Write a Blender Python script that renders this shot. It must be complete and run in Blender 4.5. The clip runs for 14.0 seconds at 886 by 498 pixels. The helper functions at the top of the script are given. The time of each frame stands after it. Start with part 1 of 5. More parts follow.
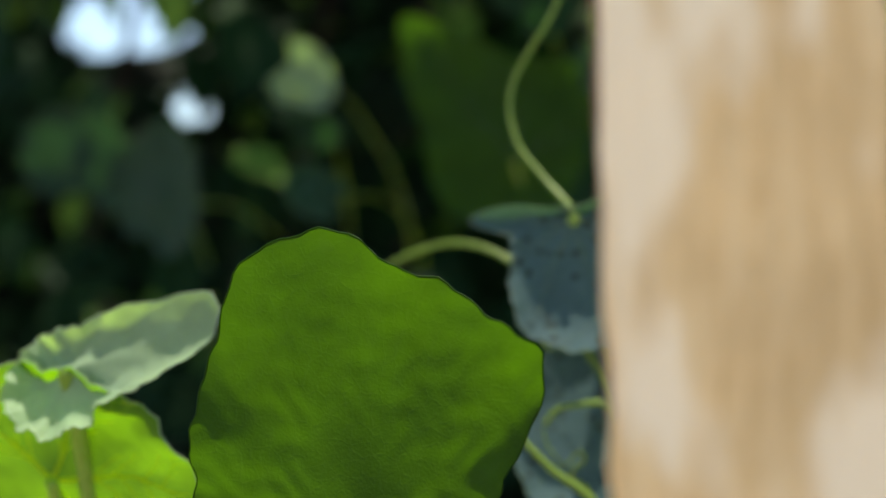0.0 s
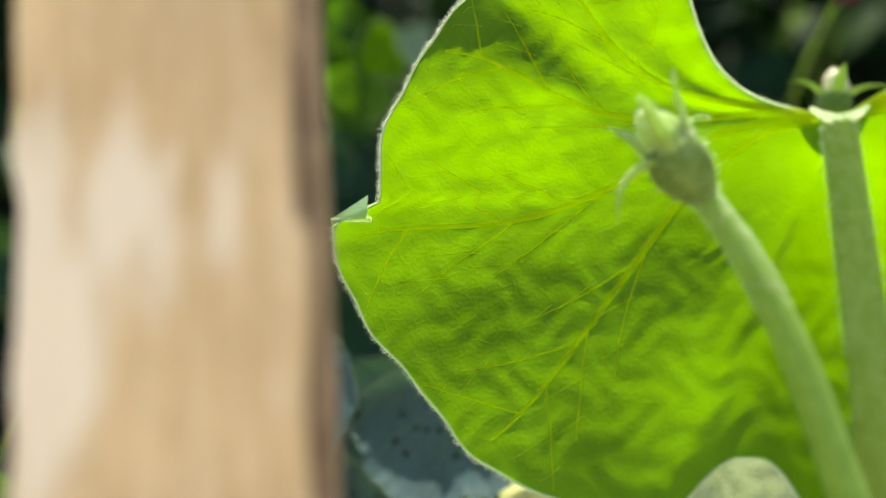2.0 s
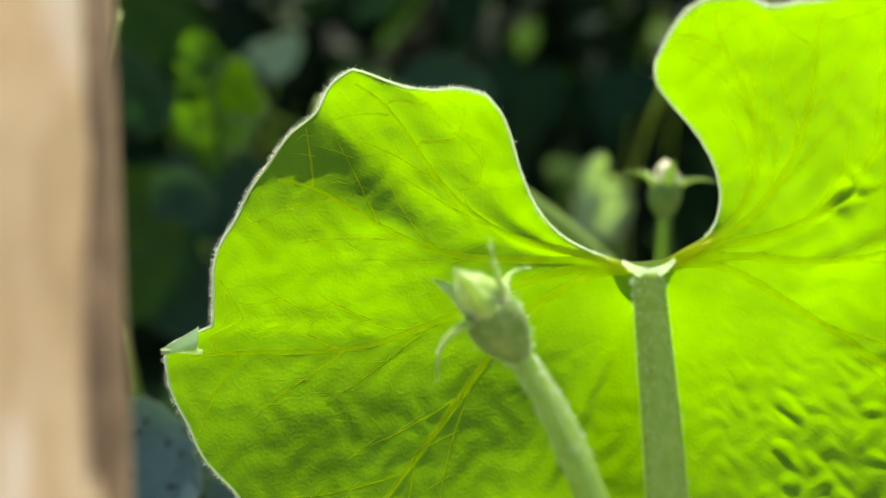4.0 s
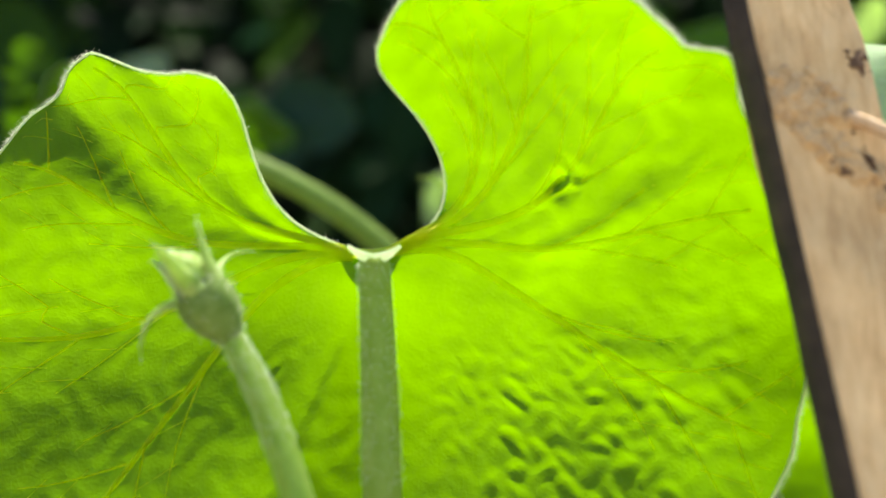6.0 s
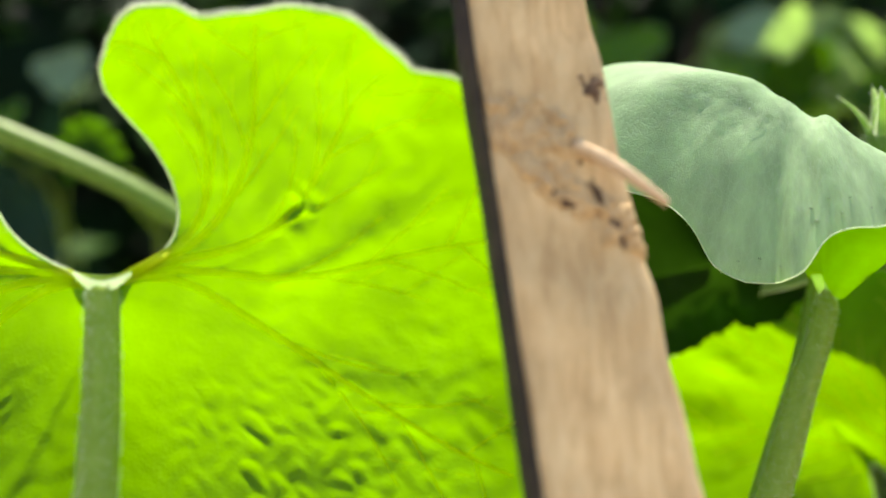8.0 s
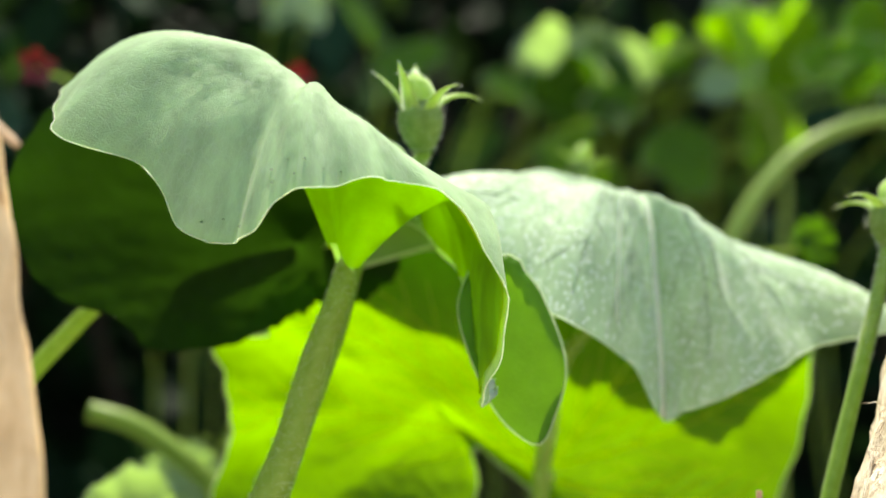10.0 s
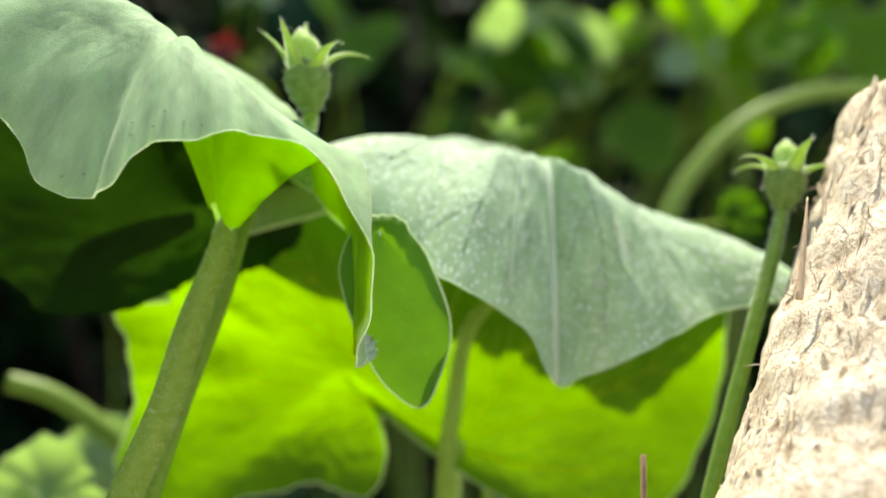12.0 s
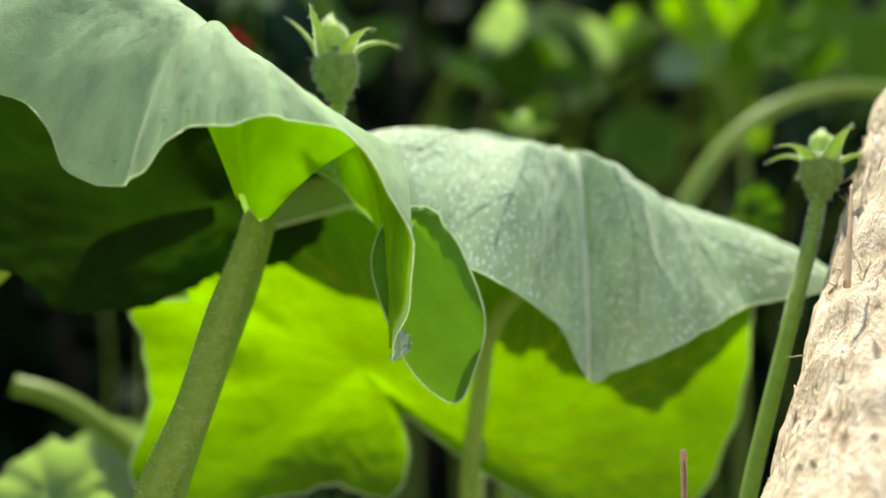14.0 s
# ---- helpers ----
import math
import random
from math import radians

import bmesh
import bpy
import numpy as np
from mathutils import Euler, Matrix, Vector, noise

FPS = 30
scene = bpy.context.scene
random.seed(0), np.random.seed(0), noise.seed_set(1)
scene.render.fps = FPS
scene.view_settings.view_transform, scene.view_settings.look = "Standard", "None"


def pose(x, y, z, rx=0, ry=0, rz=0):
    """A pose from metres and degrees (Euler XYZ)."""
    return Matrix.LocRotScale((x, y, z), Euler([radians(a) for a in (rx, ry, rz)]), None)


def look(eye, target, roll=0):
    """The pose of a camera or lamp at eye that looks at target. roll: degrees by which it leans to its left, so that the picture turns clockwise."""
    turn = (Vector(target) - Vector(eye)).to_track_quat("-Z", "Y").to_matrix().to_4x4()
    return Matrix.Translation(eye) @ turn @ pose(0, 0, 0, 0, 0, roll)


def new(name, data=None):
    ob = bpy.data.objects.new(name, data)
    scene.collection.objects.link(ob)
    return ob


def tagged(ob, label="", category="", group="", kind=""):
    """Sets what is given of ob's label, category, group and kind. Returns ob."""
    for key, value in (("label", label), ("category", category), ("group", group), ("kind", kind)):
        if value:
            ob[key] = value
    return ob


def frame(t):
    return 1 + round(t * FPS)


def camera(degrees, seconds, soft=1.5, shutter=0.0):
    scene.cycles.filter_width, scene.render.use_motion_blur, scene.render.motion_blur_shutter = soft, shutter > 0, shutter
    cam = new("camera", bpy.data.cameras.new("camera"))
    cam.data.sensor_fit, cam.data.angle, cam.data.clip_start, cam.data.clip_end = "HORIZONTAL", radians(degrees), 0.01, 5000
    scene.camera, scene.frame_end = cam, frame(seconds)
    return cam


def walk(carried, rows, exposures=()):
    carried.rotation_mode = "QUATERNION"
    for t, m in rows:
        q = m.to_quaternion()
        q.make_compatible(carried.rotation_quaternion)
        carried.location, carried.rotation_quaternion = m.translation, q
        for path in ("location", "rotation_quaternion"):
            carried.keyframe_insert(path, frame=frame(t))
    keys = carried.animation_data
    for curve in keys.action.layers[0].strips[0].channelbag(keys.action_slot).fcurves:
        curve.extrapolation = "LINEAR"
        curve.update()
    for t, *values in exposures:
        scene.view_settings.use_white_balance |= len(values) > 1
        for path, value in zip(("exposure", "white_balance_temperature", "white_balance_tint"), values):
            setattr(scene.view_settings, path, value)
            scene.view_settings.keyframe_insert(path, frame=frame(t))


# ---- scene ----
cam = camera(50, 14.0)
PATH = [
    (0, (-0.1070, -0.0162, 0.5428), 16.64, 0.18, -0.22),
    (0.5, (-0.0890, -0.0156, 0.5431), 12.30, 0.76, -0.26),
    (1, (-0.0647, -0.0002, 0.5507), 9.74, 1.53, -0.55),
    (1.5, (-0.0416, 0.0151, 0.5612), 7.55, 2.75, -0.83),
    (2, (-0.0300, 0.0157, 0.5785), 5.67, 3.12, -0.98),
    (2.5, (-0.0141, 0.0137, 0.6015), 4.83, 1.98, -0.89),
    (4.8, (-0.0083, 0.0058, 0.6383), -4.32, 0.67, -0.97),
    (5, (0.0001, 0.0053, 0.6361), -4.76, 0.99, -0.97),
    (5.5, (0.0238, 0.0075, 0.6258), -6.23, 2.33, -0.74),
    (6, (0.0515, 0.0037, 0.6174), -6.11, 3.10, -0.28),
    (6.5, (0.0803, 0.0035, 0.6135), -5.37, 3.13, 0.02),
    (7, (0.0922, 0.0070, 0.6166), -5.82, 2.55, 0.08),
    (7.5, (0.1010, 0.0092, 0.6238), -6.40, 2.46, 0.18),
    (8, (0.1341, 0.0062, 0.6292), -6.42, 2.71, 0.32),
    (8.5, (0.1813, 0.0013, 0.6223), -7.29, 4.01, 0.30),
    (9, (0.2241, -0.0055, 0.6124), -10.24, 4.98, -0.64),
    (11.5, (0.3339, -0.0188, 0.6012), -11.80, 3.59, 1.00),
    (12, (0.3352, -0.0175, 0.5964), -11.53, 3.88, 0.76),
    (12.5, (0.3263, -0.0134, 0.5966), -12.22, 3.54, 0.47),
    (13, (0.3136, -0.0061, 0.5956), -13.61, 3.57, 0.32),
    (13.5, (0.3130, -0.0047, 0.5953), -13.47, 3.59, 0.28),
    (14, (0.3180, -0.0045, 0.5890), -12.56, 4.60, 0.44),
]
walk(cam, [(t, pose(*eye, 90 + pitch, 0, yaw) @ pose(0, 0, 0, 0, 0, roll)) for t, eye, yaw, pitch, roll in PATH], [(t, stops, 7100, 5) for t, stops in ((0, 1.1), (0.5, 1.15), (1.5, 1.4), (7.5, 1.35), (9, 1.5), (11.5, 1.45), (12.5, 1.25), (14, 1.15))])

# The lens stands wide open at one fixed distance.
cam.data.dof.use_dof = True
cam.data.dof.focus_distance = 0.335
cam.data.dof.aperture_fstop = 3.2

# ---- light ----
SUN_TO = Vector((0.05, 0.25, 0.967)).normalized()
world = bpy.data.worlds.new("sky")
scene.world = world
world.use_nodes = True
wn = world.node_tree
sky = wn.nodes.new("ShaderNodeTexSky")
sky.sky_type = "NISHITA"
sky.sun_disc = False
sky.sun_elevation = math.asin(SUN_TO.z)
sky.sun_rotation = math.atan2(SUN_TO.x, SUN_TO.y)
bg = wn.nodes["Background"]
bg.inputs["Strength"].default_value = 0.13
wn.links.new(sky.outputs["Color"], bg.inputs["Color"])

sun = new("sun", bpy.data.lights.new("sun", "SUN"))
sun.data.energy = 4.1
sun.data.angle = radians(0.5)
sun.data.color = (1.0, 0.95, 0.86)
sun.matrix_world = look(SUN_TO * 6, (0, 0, 0))


# ---- materials ----
def material(name):
    m = bpy.data.materials.new(name)
    m.use_nodes = True
    m.node_tree.nodes.clear()
    return m, m.node_tree.nodes, m.node_tree.links


def node(nodes, kind, **values):
    n = nodes.new(kind)
    for key, value in values.items():
        n.inputs[key.replace("_", " ")].default_value = value
    return n


def ramp(nodes, links, fac, stops):
    r = nodes.new("ShaderNodeValToRGB")
    while len(r.color_ramp.elements) < len(stops):
        r.color_ramp.elements.new(0.5)
    for e, (at, c) in zip(r.color_ramp.elements, stops):
        e.position = at
        e.color = (*c, 1) if len(c) == 3 else c
    links.new(fac, r.inputs["Fac"])
    return r.outputs["Color"]


def grey(v):
    return (v, v, v)


def mixed(nodes, links, fac, a, b, how="MIX"):
    m = nodes.new("ShaderNodeMix")
    m.data_type = "RGBA"
    m.blend_type = how
    for sock, value in ((m.inputs[0], fac), (m.inputs[6], a), (m.inputs[7], b)):
        if hasattr(value, "is_output"):
            links.new(value, sock)
        elif isinstance(value, tuple):
            sock.default_value = (*value, 1)
        else:
            sock.default_value = value
    return m.outputs[2]


def leaf_material(name, skin, glow, gloss=0.15, specks=0.0, holes=0.0, through_share=0.5, rough=0.55, bump=0.3, dust=0.0, sheen=0.1, hole_size=(0.07, 0.15)):
    """A thin leaf: skin is what it throws back, glow what shines through it. The net of fine veins follows the blade's own flat map, in metres."""
    m, n, l = material(name)
    uv = n.new("ShaderNodeUVMap")
    net = node(n, "ShaderNodeTexVoronoi", Scale=170.0, Randomness=0.9)
    net.feature = "DISTANCE_TO_EDGE"
    warp = node(n, "ShaderNodeTexNoise", Scale=90.0, Detail=2.0)
    l.new(uv.outputs[0], warp.inputs["Vector"])
    bent = n.new("ShaderNodeVectorMath")
    bent.operation = "MULTIPLY_ADD"
    bent.inputs[1].default_value = (0.006, 0.006, 0)
    l.new(warp.outputs["Color"], bent.inputs[0])
    l.new(uv.outputs[0], bent.inputs[2])
    l.new(bent.outputs[0], net.inputs["Vector"])
    veins = ramp(n, l, net.outputs["Distance"], [(0.0, grey(1)), (0.06, grey(0))])
    patch = node(n, "ShaderNodeTexNoise", Scale=28.0, Detail=5.0, Roughness=0.6)
    l.new(uv.outputs[0], patch.inputs["Vector"])
    fine = node(n, "ShaderNodeTexNoise", Scale=900.0, Detail=2.0)
    l.new(uv.outputs[0], fine.inputs["Vector"])
    shade = ramp(n, l, patch.outputs["Fac"], [(0.3, grey(0.72)), (0.7, grey(1.12))])
    skin_c = mixed(n, l, 1.0, skin, shade, "MULTIPLY")
    pale = tuple(min(1, c * 1.35 + 0.03) for c in skin)
    skin_c = mixed(n, l, mixed(n, l, 0.2, grey(0), veins), skin_c, pale)
    glow_c = mixed(n, l, 1.0, glow, shade, "MULTIPLY")
    dark = (glow[0] * 0.86, glow[1] * 0.76, glow[2])
    glow_c = mixed(n, l, mixed(n, l, 0.12, grey(0), veins), glow_c, dark)
    if specks:
        dots = node(n, "ShaderNodeTexVoronoi", Scale=230.0)
        dots.voronoi_dimensions = "2D"
        l.new(bent.outputs[0], dots.inputs["Vector"])
        small = ramp(n, l, dots.outputs["Distance"], [(0.12, grey(1)), (0.24, grey(0))])
        pick = ramp(n, l, dots.outputs["Color"], [(1 - specks, grey(0)), (1 - specks + 0.02, grey(1))])
        skin_c = mixed(n, l, mixed(n, l, 1.0, small, pick, "MULTIPLY"), skin_c, (0.9, 0.93, 0.88))
    if dust:
        cloud = node(n, "ShaderNodeTexNoise", Scale=75.0, Detail=7.0, Roughness=0.72)
        l.new(uv.outputs[0], cloud.inputs["Vector"])
        skin_c = mixed(n, l, ramp(n, l, cloud.outputs["Fac"], [(0.56, grey(0)), (0.74, grey(dust))]), skin_c, (0.68, 0.73, 0.64))
    if holes:
        dots = node(n, "ShaderNodeTexVoronoi", Scale=150.0)
        dots.voronoi_dimensions = "2D"
        l.new(bent.outputs[0], dots.inputs["Vector"])
        small = ramp(n, l, dots.outputs["Distance"], [(hole_size[0], grey(1)), (hole_size[1], grey(0))])
        pick = ramp(n, l, dots.outputs["Color"], [(1 - holes, grey(0)), (1 - holes + 0.02, grey(1))])
        both = mixed(n, l, 1.0, small, pick, "MULTIPLY")
        skin_c = mixed(n, l, both, skin_c, (0.012, 0.015, 0.01))
        glow_c = mixed(n, l, both, glow_c, (0.02, 0.03, 0.005))
    high = n.new("ShaderNodeMath")
    high.operation = "MULTIPLY_ADD"
    high.inputs[1].default_value = -0.05
    l.new(veins, high.inputs[0])
    l.new(patch.outputs["Fac"], high.inputs[2])
    both = n.new("ShaderNodeMath")
    both.operation = "MULTIPLY_ADD"
    both.inputs[1].default_value = 0.25
    l.new(fine.outputs["Fac"], both.inputs[0])
    l.new(high.outputs[0], both.inputs[2])
    rise = node(n, "ShaderNodeBump", Strength=bump, Distance=0.0016)
    l.new(both.outputs[0], rise.inputs["Height"])
    skin_s = node(n, "ShaderNodeBsdfPrincipled", Roughness=rough)
    skin_s.inputs["Specular IOR Level"].default_value = gloss
    skin_s.inputs["Sheen Weight"].default_value = sheen
    skin_s.inputs["Sheen Roughness"].default_value = 0.4
    l.new(skin_c, skin_s.inputs["Base Color"])
    l.new(rise.outputs[0], skin_s.inputs["Normal"])
    glow_s = n.new("ShaderNodeBsdfTranslucent")
    l.new(glow_c, glow_s.inputs["Color"])
    l.new(rise.outputs[0], glow_s.inputs["Normal"])
    mix = n.new("ShaderNodeMixShader")
    mix.inputs[0].default_value = through_share
    l.new(skin_s.outputs[0], mix.inputs[1])
    l.new(glow_s.outputs[0], mix.inputs[2])
    out = n.new("ShaderNodeOutputMaterial")
    l.new(mix.outputs[0], out.inputs["Surface"])
    return m


def flesh_material(name, colour, pale, share=0.25, rough=0.45, sheen=0.4):
    """Juicy stalks, buds and hairs: light passes partly through."""
    m, n, l = material(name)
    co = n.new("ShaderNodeTexCoord")
    noise_t = node(n, "ShaderNodeTexNoise", Scale=240.0, Detail=4.0)
    l.new(co.outputs["Object"], noise_t.inputs["Vector"])
    c = ramp(n, l, noise_t.outputs["Fac"], [(0.3, colour), (0.75, pale)])
    rise = node(n, "ShaderNodeBump", Strength=0.12, Distance=0.0006)
    l.new(noise_t.outputs["Fac"], rise.inputs["Height"])
    a = node(n, "ShaderNodeBsdfPrincipled", Roughness=rough)
    a.inputs["Specular IOR Level"].default_value = 0.3
    a.inputs["Sheen Weight"].default_value = sheen
    l.new(c, a.inputs["Base Color"])
    l.new(rise.outputs[0], a.inputs["Normal"])
    b = n.new("ShaderNodeBsdfTranslucent")
    l.new(c, b.inputs["Color"])
    mix = n.new("ShaderNodeMixShader")
    mix.inputs[0].default_value = share
    l.new(a.outputs[0], mix.inputs[1])
    l.new(b.outputs[0], mix.inputs[2])
    out = n.new("ShaderNodeOutputMaterial")
    l.new(mix.outputs[0], out.inputs["Surface"])
    return m


def wood_material(name, tones, stretch=(60, 60, 5), grain=0.6, patches=None, rough=0.85, depth=0.002):
    """Weathered wood: long grain, stains and pale patches."""
    m, n, l = material(name)
    co = n.new("ShaderNodeTexCoord")
    mp = node(n, "ShaderNodeMapping", Scale=stretch)
    l.new(co.outputs["Object"], mp.inputs["Vector"])
    g = node(n, "ShaderNodeTexNoise", Scale=4.0, Detail=8.0, Roughness=0.65, Distortion=0.4)
    l.new(mp.outputs[0], g.inputs["Vector"])
    big = node(n, "ShaderNodeTexNoise", Scale=22.0, Detail=5.0, Roughness=0.6)
    l.new(co.outputs["Object"], big.inputs["Vector"])
    c = ramp(n, l, g.outputs["Fac"], [(0.25, tones[0]), (0.5, tones[1]), (0.78, tones[2])])
    stain = ramp(n, l, big.outputs["Fac"], [(0.35, grey(0.62)), (0.62, grey(1.1))])
    c = mixed(n, l, grain, c, stain, "MULTIPLY")
    if patches:
        where = node(n, "ShaderNodeTexNoise", Scale=patches[0], Detail=3.0)
        mp2 = node(n, "ShaderNodeMapping", Scale=patches[3])
        l.new(co.outputs["Object"], mp2.inputs["Vector"])
        l.new(mp2.outputs[0], where.inputs["Vector"])
        c = mixed(n, l, ramp(n, l, where.outputs["Fac"], [(patches[1], grey(0)), (patches[1] + 0.1, grey(1))]), c, patches[2])
    fine = node(n, "ShaderNodeTexNoise", Scale=420.0, Detail=5.0)
    l.new(co.outputs["Object"], fine.inputs["Vector"])
    add = n.new("ShaderNodeMath")
    add.operation = "MULTIPLY_ADD"
    add.inputs[1].default_value = 0.35
    l.new(fine.outputs["Fac"], add.inputs[0])
    l.new(g.outputs["Fac"], add.inputs[2])
    rise = node(n, "ShaderNodeBump", Strength=0.8, Distance=depth)
    l.new(add.outputs[0], rise.inputs["Height"])
    s = node(n, "ShaderNodeBsdfPrincipled", Roughness=rough)
    s.inputs["Specular IOR Level"].default_value = 0.2
    l.new(c, s.inputs["Base Color"])
    l.new(rise.outputs[0], s.inputs["Normal"])
    out = n.new("ShaderNodeOutputMaterial")
    l.new(s.outputs[0], out.inputs["Surface"])
    return m


def plain_material(name, stops, scale=30.0, rough=0.9, depth=0.004, strength=0.6, through_colour=None):
    m, n, l = material(name)
    co = n.new("ShaderNodeTexCoord")
    t = node(n, "ShaderNodeTexNoise", Scale=scale, Detail=8.0, Roughness=0.65)
    l.new(co.outputs["Object"], t.inputs["Vector"])
    c = ramp(n, l, t.outputs["Fac"], stops)
    rise = node(n, "ShaderNodeBump", Strength=strength, Distance=depth)
    l.new(t.outputs["Fac"], rise.inputs["Height"])
    s = node(n, "ShaderNodeBsdfPrincipled", Roughness=rough)
    l.new(c, s.inputs["Base Color"])
    l.new(rise.outputs[0], s.inputs["Normal"])
    out = n.new("ShaderNodeOutputMaterial")
    l.new(s.outputs[0], out.inputs["Surface"])
    return m


def water_material():
    m, n, l = material("water")
    s = node(n, "ShaderNodeBsdfPrincipled", Roughness=0.02, IOR=1.33)
    s.inputs["Transmission Weight"].default_value = 1.0
    out = n.new("ShaderNodeOutputMaterial")
    l.new(s.outputs[0], out.inputs["Surface"])
    return m


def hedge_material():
    """Foliage darkened for the hedge's shade, in which each leaf has its own green."""
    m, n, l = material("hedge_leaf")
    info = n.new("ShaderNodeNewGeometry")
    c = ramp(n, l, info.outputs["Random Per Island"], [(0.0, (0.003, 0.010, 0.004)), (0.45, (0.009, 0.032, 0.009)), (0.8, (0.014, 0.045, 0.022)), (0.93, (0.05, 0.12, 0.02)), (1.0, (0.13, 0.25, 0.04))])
    a = node(n, "ShaderNodeBsdfPrincipled", Roughness=0.6)
    a.inputs["Specular IOR Level"].default_value = 0.08
    l.new(c, a.inputs["Base Color"])
    b = n.new("ShaderNodeBsdfTranslucent")
    l.new(c, b.inputs["Color"])
    mix = n.new("ShaderNodeMixShader")
    mix.inputs[0].default_value = 0.35
    l.new(a.outputs[0], mix.inputs[1])
    l.new(b.outputs[0], mix.inputs[2])
    out = n.new("ShaderNodeOutputMaterial")
    l.new(mix.outputs[0], out.inputs["Surface"])
    return m


LEAF = leaf_material("gourd_leaf", (0.09, 0.20, 0.02), (0.30, 0.64, 0.0), specks=0.01, through_share=0.62, sheen=0.03, gloss=0.1)
LEAF_DUSTY = leaf_material("dusty_gourd_leaf", (0.40, 0.535, 0.335), (0.28, 0.60, 0.004), specks=0.6, holes=0.08, dust=0.85, bump=0.7, sheen=0.3, through_share=0.26)
LEAF_DROOP = leaf_material("drooping_gourd_leaf", (0.49, 0.66, 0.39), (0.30, 0.62, 0.002), specks=0.05, dust=0.35, bump=0.45, sheen=0.2, through_share=0.5)
LEAF_UNDER = leaf_material("leaf_underside", (0.10, 0.19, 0.03), (0.60, 0.78, 0.01), through_share=0.7, sheen=0.05, gloss=0.1)
# grey leaves whose shade, dark and bluish, is put into the skin colour
LEAF_GREY = leaf_material("shade_tinted_grey_leaf", (0.07, 0.125, 0.135), (0.05, 0.14, 0.04), holes=0.3, specks=0.05, hole_size=(0.2, 0.28), through_share=0.25)
# darker copy of the leaf green, with half shade put into the colour
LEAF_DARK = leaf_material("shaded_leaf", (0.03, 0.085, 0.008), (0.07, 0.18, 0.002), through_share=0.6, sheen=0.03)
# dull teal far leaves, with the shade before the hedge in their colour
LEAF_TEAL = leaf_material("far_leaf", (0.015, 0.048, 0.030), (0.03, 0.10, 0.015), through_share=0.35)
LEAF_YELLOW = leaf_material("withering_leaf", (0.70, 0.73, 0.42), (0.80, 0.84, 0.34), holes=0.02)
LEAF_WHITE = leaf_material("whitish_leaf", (0.60, 0.68, 0.58), (0.5, 0.66, 0.3), bump=0.6)
LEAF_MID = leaf_material("mid_leaf", (0.07, 0.17, 0.02), (0.20, 0.45, 0.006), sheen=0.02)
LEAF_PALE = leaf_material("pale_leaf", (0.30, 0.42, 0.27), (0.36, 0.6, 0.10))
VEIN = flesh_material("vein", (0.82, 0.88, 0.11), (0.90, 0.94, 0.17), share=0.96, sheen=0.0)
VEIN_PALE = flesh_material("pale_vein", (0.27, 0.39, 0.22), (0.38, 0.50, 0.30), share=0.35)
RIM = flesh_material("leaf_rim", (0.74, 0.84, 0.58), (0.86, 0.92, 0.74), share=0.85)
# leaf colour taken down to stand for the drooping leaf's shade
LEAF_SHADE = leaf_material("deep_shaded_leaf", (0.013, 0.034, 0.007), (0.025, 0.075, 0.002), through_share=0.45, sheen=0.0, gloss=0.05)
VEIN_DARK = flesh_material("sunken_vein", (0.07, 0.13, 0.06), (0.12, 0.19, 0.10), share=0.3)
STALK = flesh_material("stalk", (0.32, 0.46, 0.07), (0.44, 0.58, 0.14), share=0.6, rough=0.3, sheen=0.1)
# stalk green darkened in colour for vine stems that stand in shade
VINE_SHADED = flesh_material("shaded_vine_skin", (0.17, 0.27, 0.04), (0.26, 0.38, 0.08), share=0.4, rough=0.4, sheen=0.1)
STEM = flesh_material("flower_stem", (0.24, 0.40, 0.05), (0.33, 0.50, 0.09), share=0.5, rough=0.3, sheen=0.15)
BUD = flesh_material("bud_skin", (0.15, 0.26, 0.04), (0.27, 0.39, 0.10), share=0.45, sheen=0.15)
SEPAL = flesh_material("sepal", (0.36, 0.54, 0.09), (0.52, 0.68, 0.20), share=0.5)
HAIR = flesh_material("plant_hair", (0.86, 0.90, 0.80), (0.95, 0.97, 0.92), share=0.85, rough=0.3)
CREAM = flesh_material("petal", (0.75, 0.68, 0.40), (0.85, 0.82, 0.62), share=0.4)
RED = flesh_material("red_petal", (0.12, 0.005, 0.005), (0.18, 0.012, 0.010), share=0.4)
POST_PALE = wood_material("pale_peeled_wood", ((0.52, 0.34, 0.16), (0.74, 0.52, 0.28), (0.82, 0.63, 0.39)), patches=(9.0, 0.51, (0.90, 0.75, 0.56), (3.6, 3.6, 1.2)), grain=0.4)
POST_TAN = wood_material("sawn_tan_wood", ((0.48, 0.30, 0.14), (0.71, 0.49, 0.26), (0.82, 0.62, 0.36)), grain=0.7, rough=0.8)
BARK = wood_material("peeling_bark", ((0.26, 0.16, 0.09), (0.70, 0.58, 0.42), (0.88, 0.82, 0.70)), stretch=(45, 45, 16), depth=0.004, grain=0.5, patches=(16.0, 0.63, (0.13, 0.075, 0.04), (9, 9, 3)))
# hedge branch bark, and the shade painted on a stake's narrow side
BARK_AND_SHADE = plain_material("dark_bark_and_shade", [(0.3, (0.012, 0.008, 0.006)), (0.7, (0.05, 0.034, 0.024))], scale=90.0, depth=0.002, strength=0.9)
BARK_BROWN = plain_material("brown_bark", [(0.3, (0.09, 0.045, 0.025)), (0.7, (0.30, 0.19, 0.11))], scale=70.0, depth=0.002, strength=0.9)
MUD = plain_material("dried_mud", [(0.3, (0.42, 0.265, 0.13)), (0.7, (0.66, 0.47, 0.26))], scale=200.0, depth=0.0015, strength=1.0)
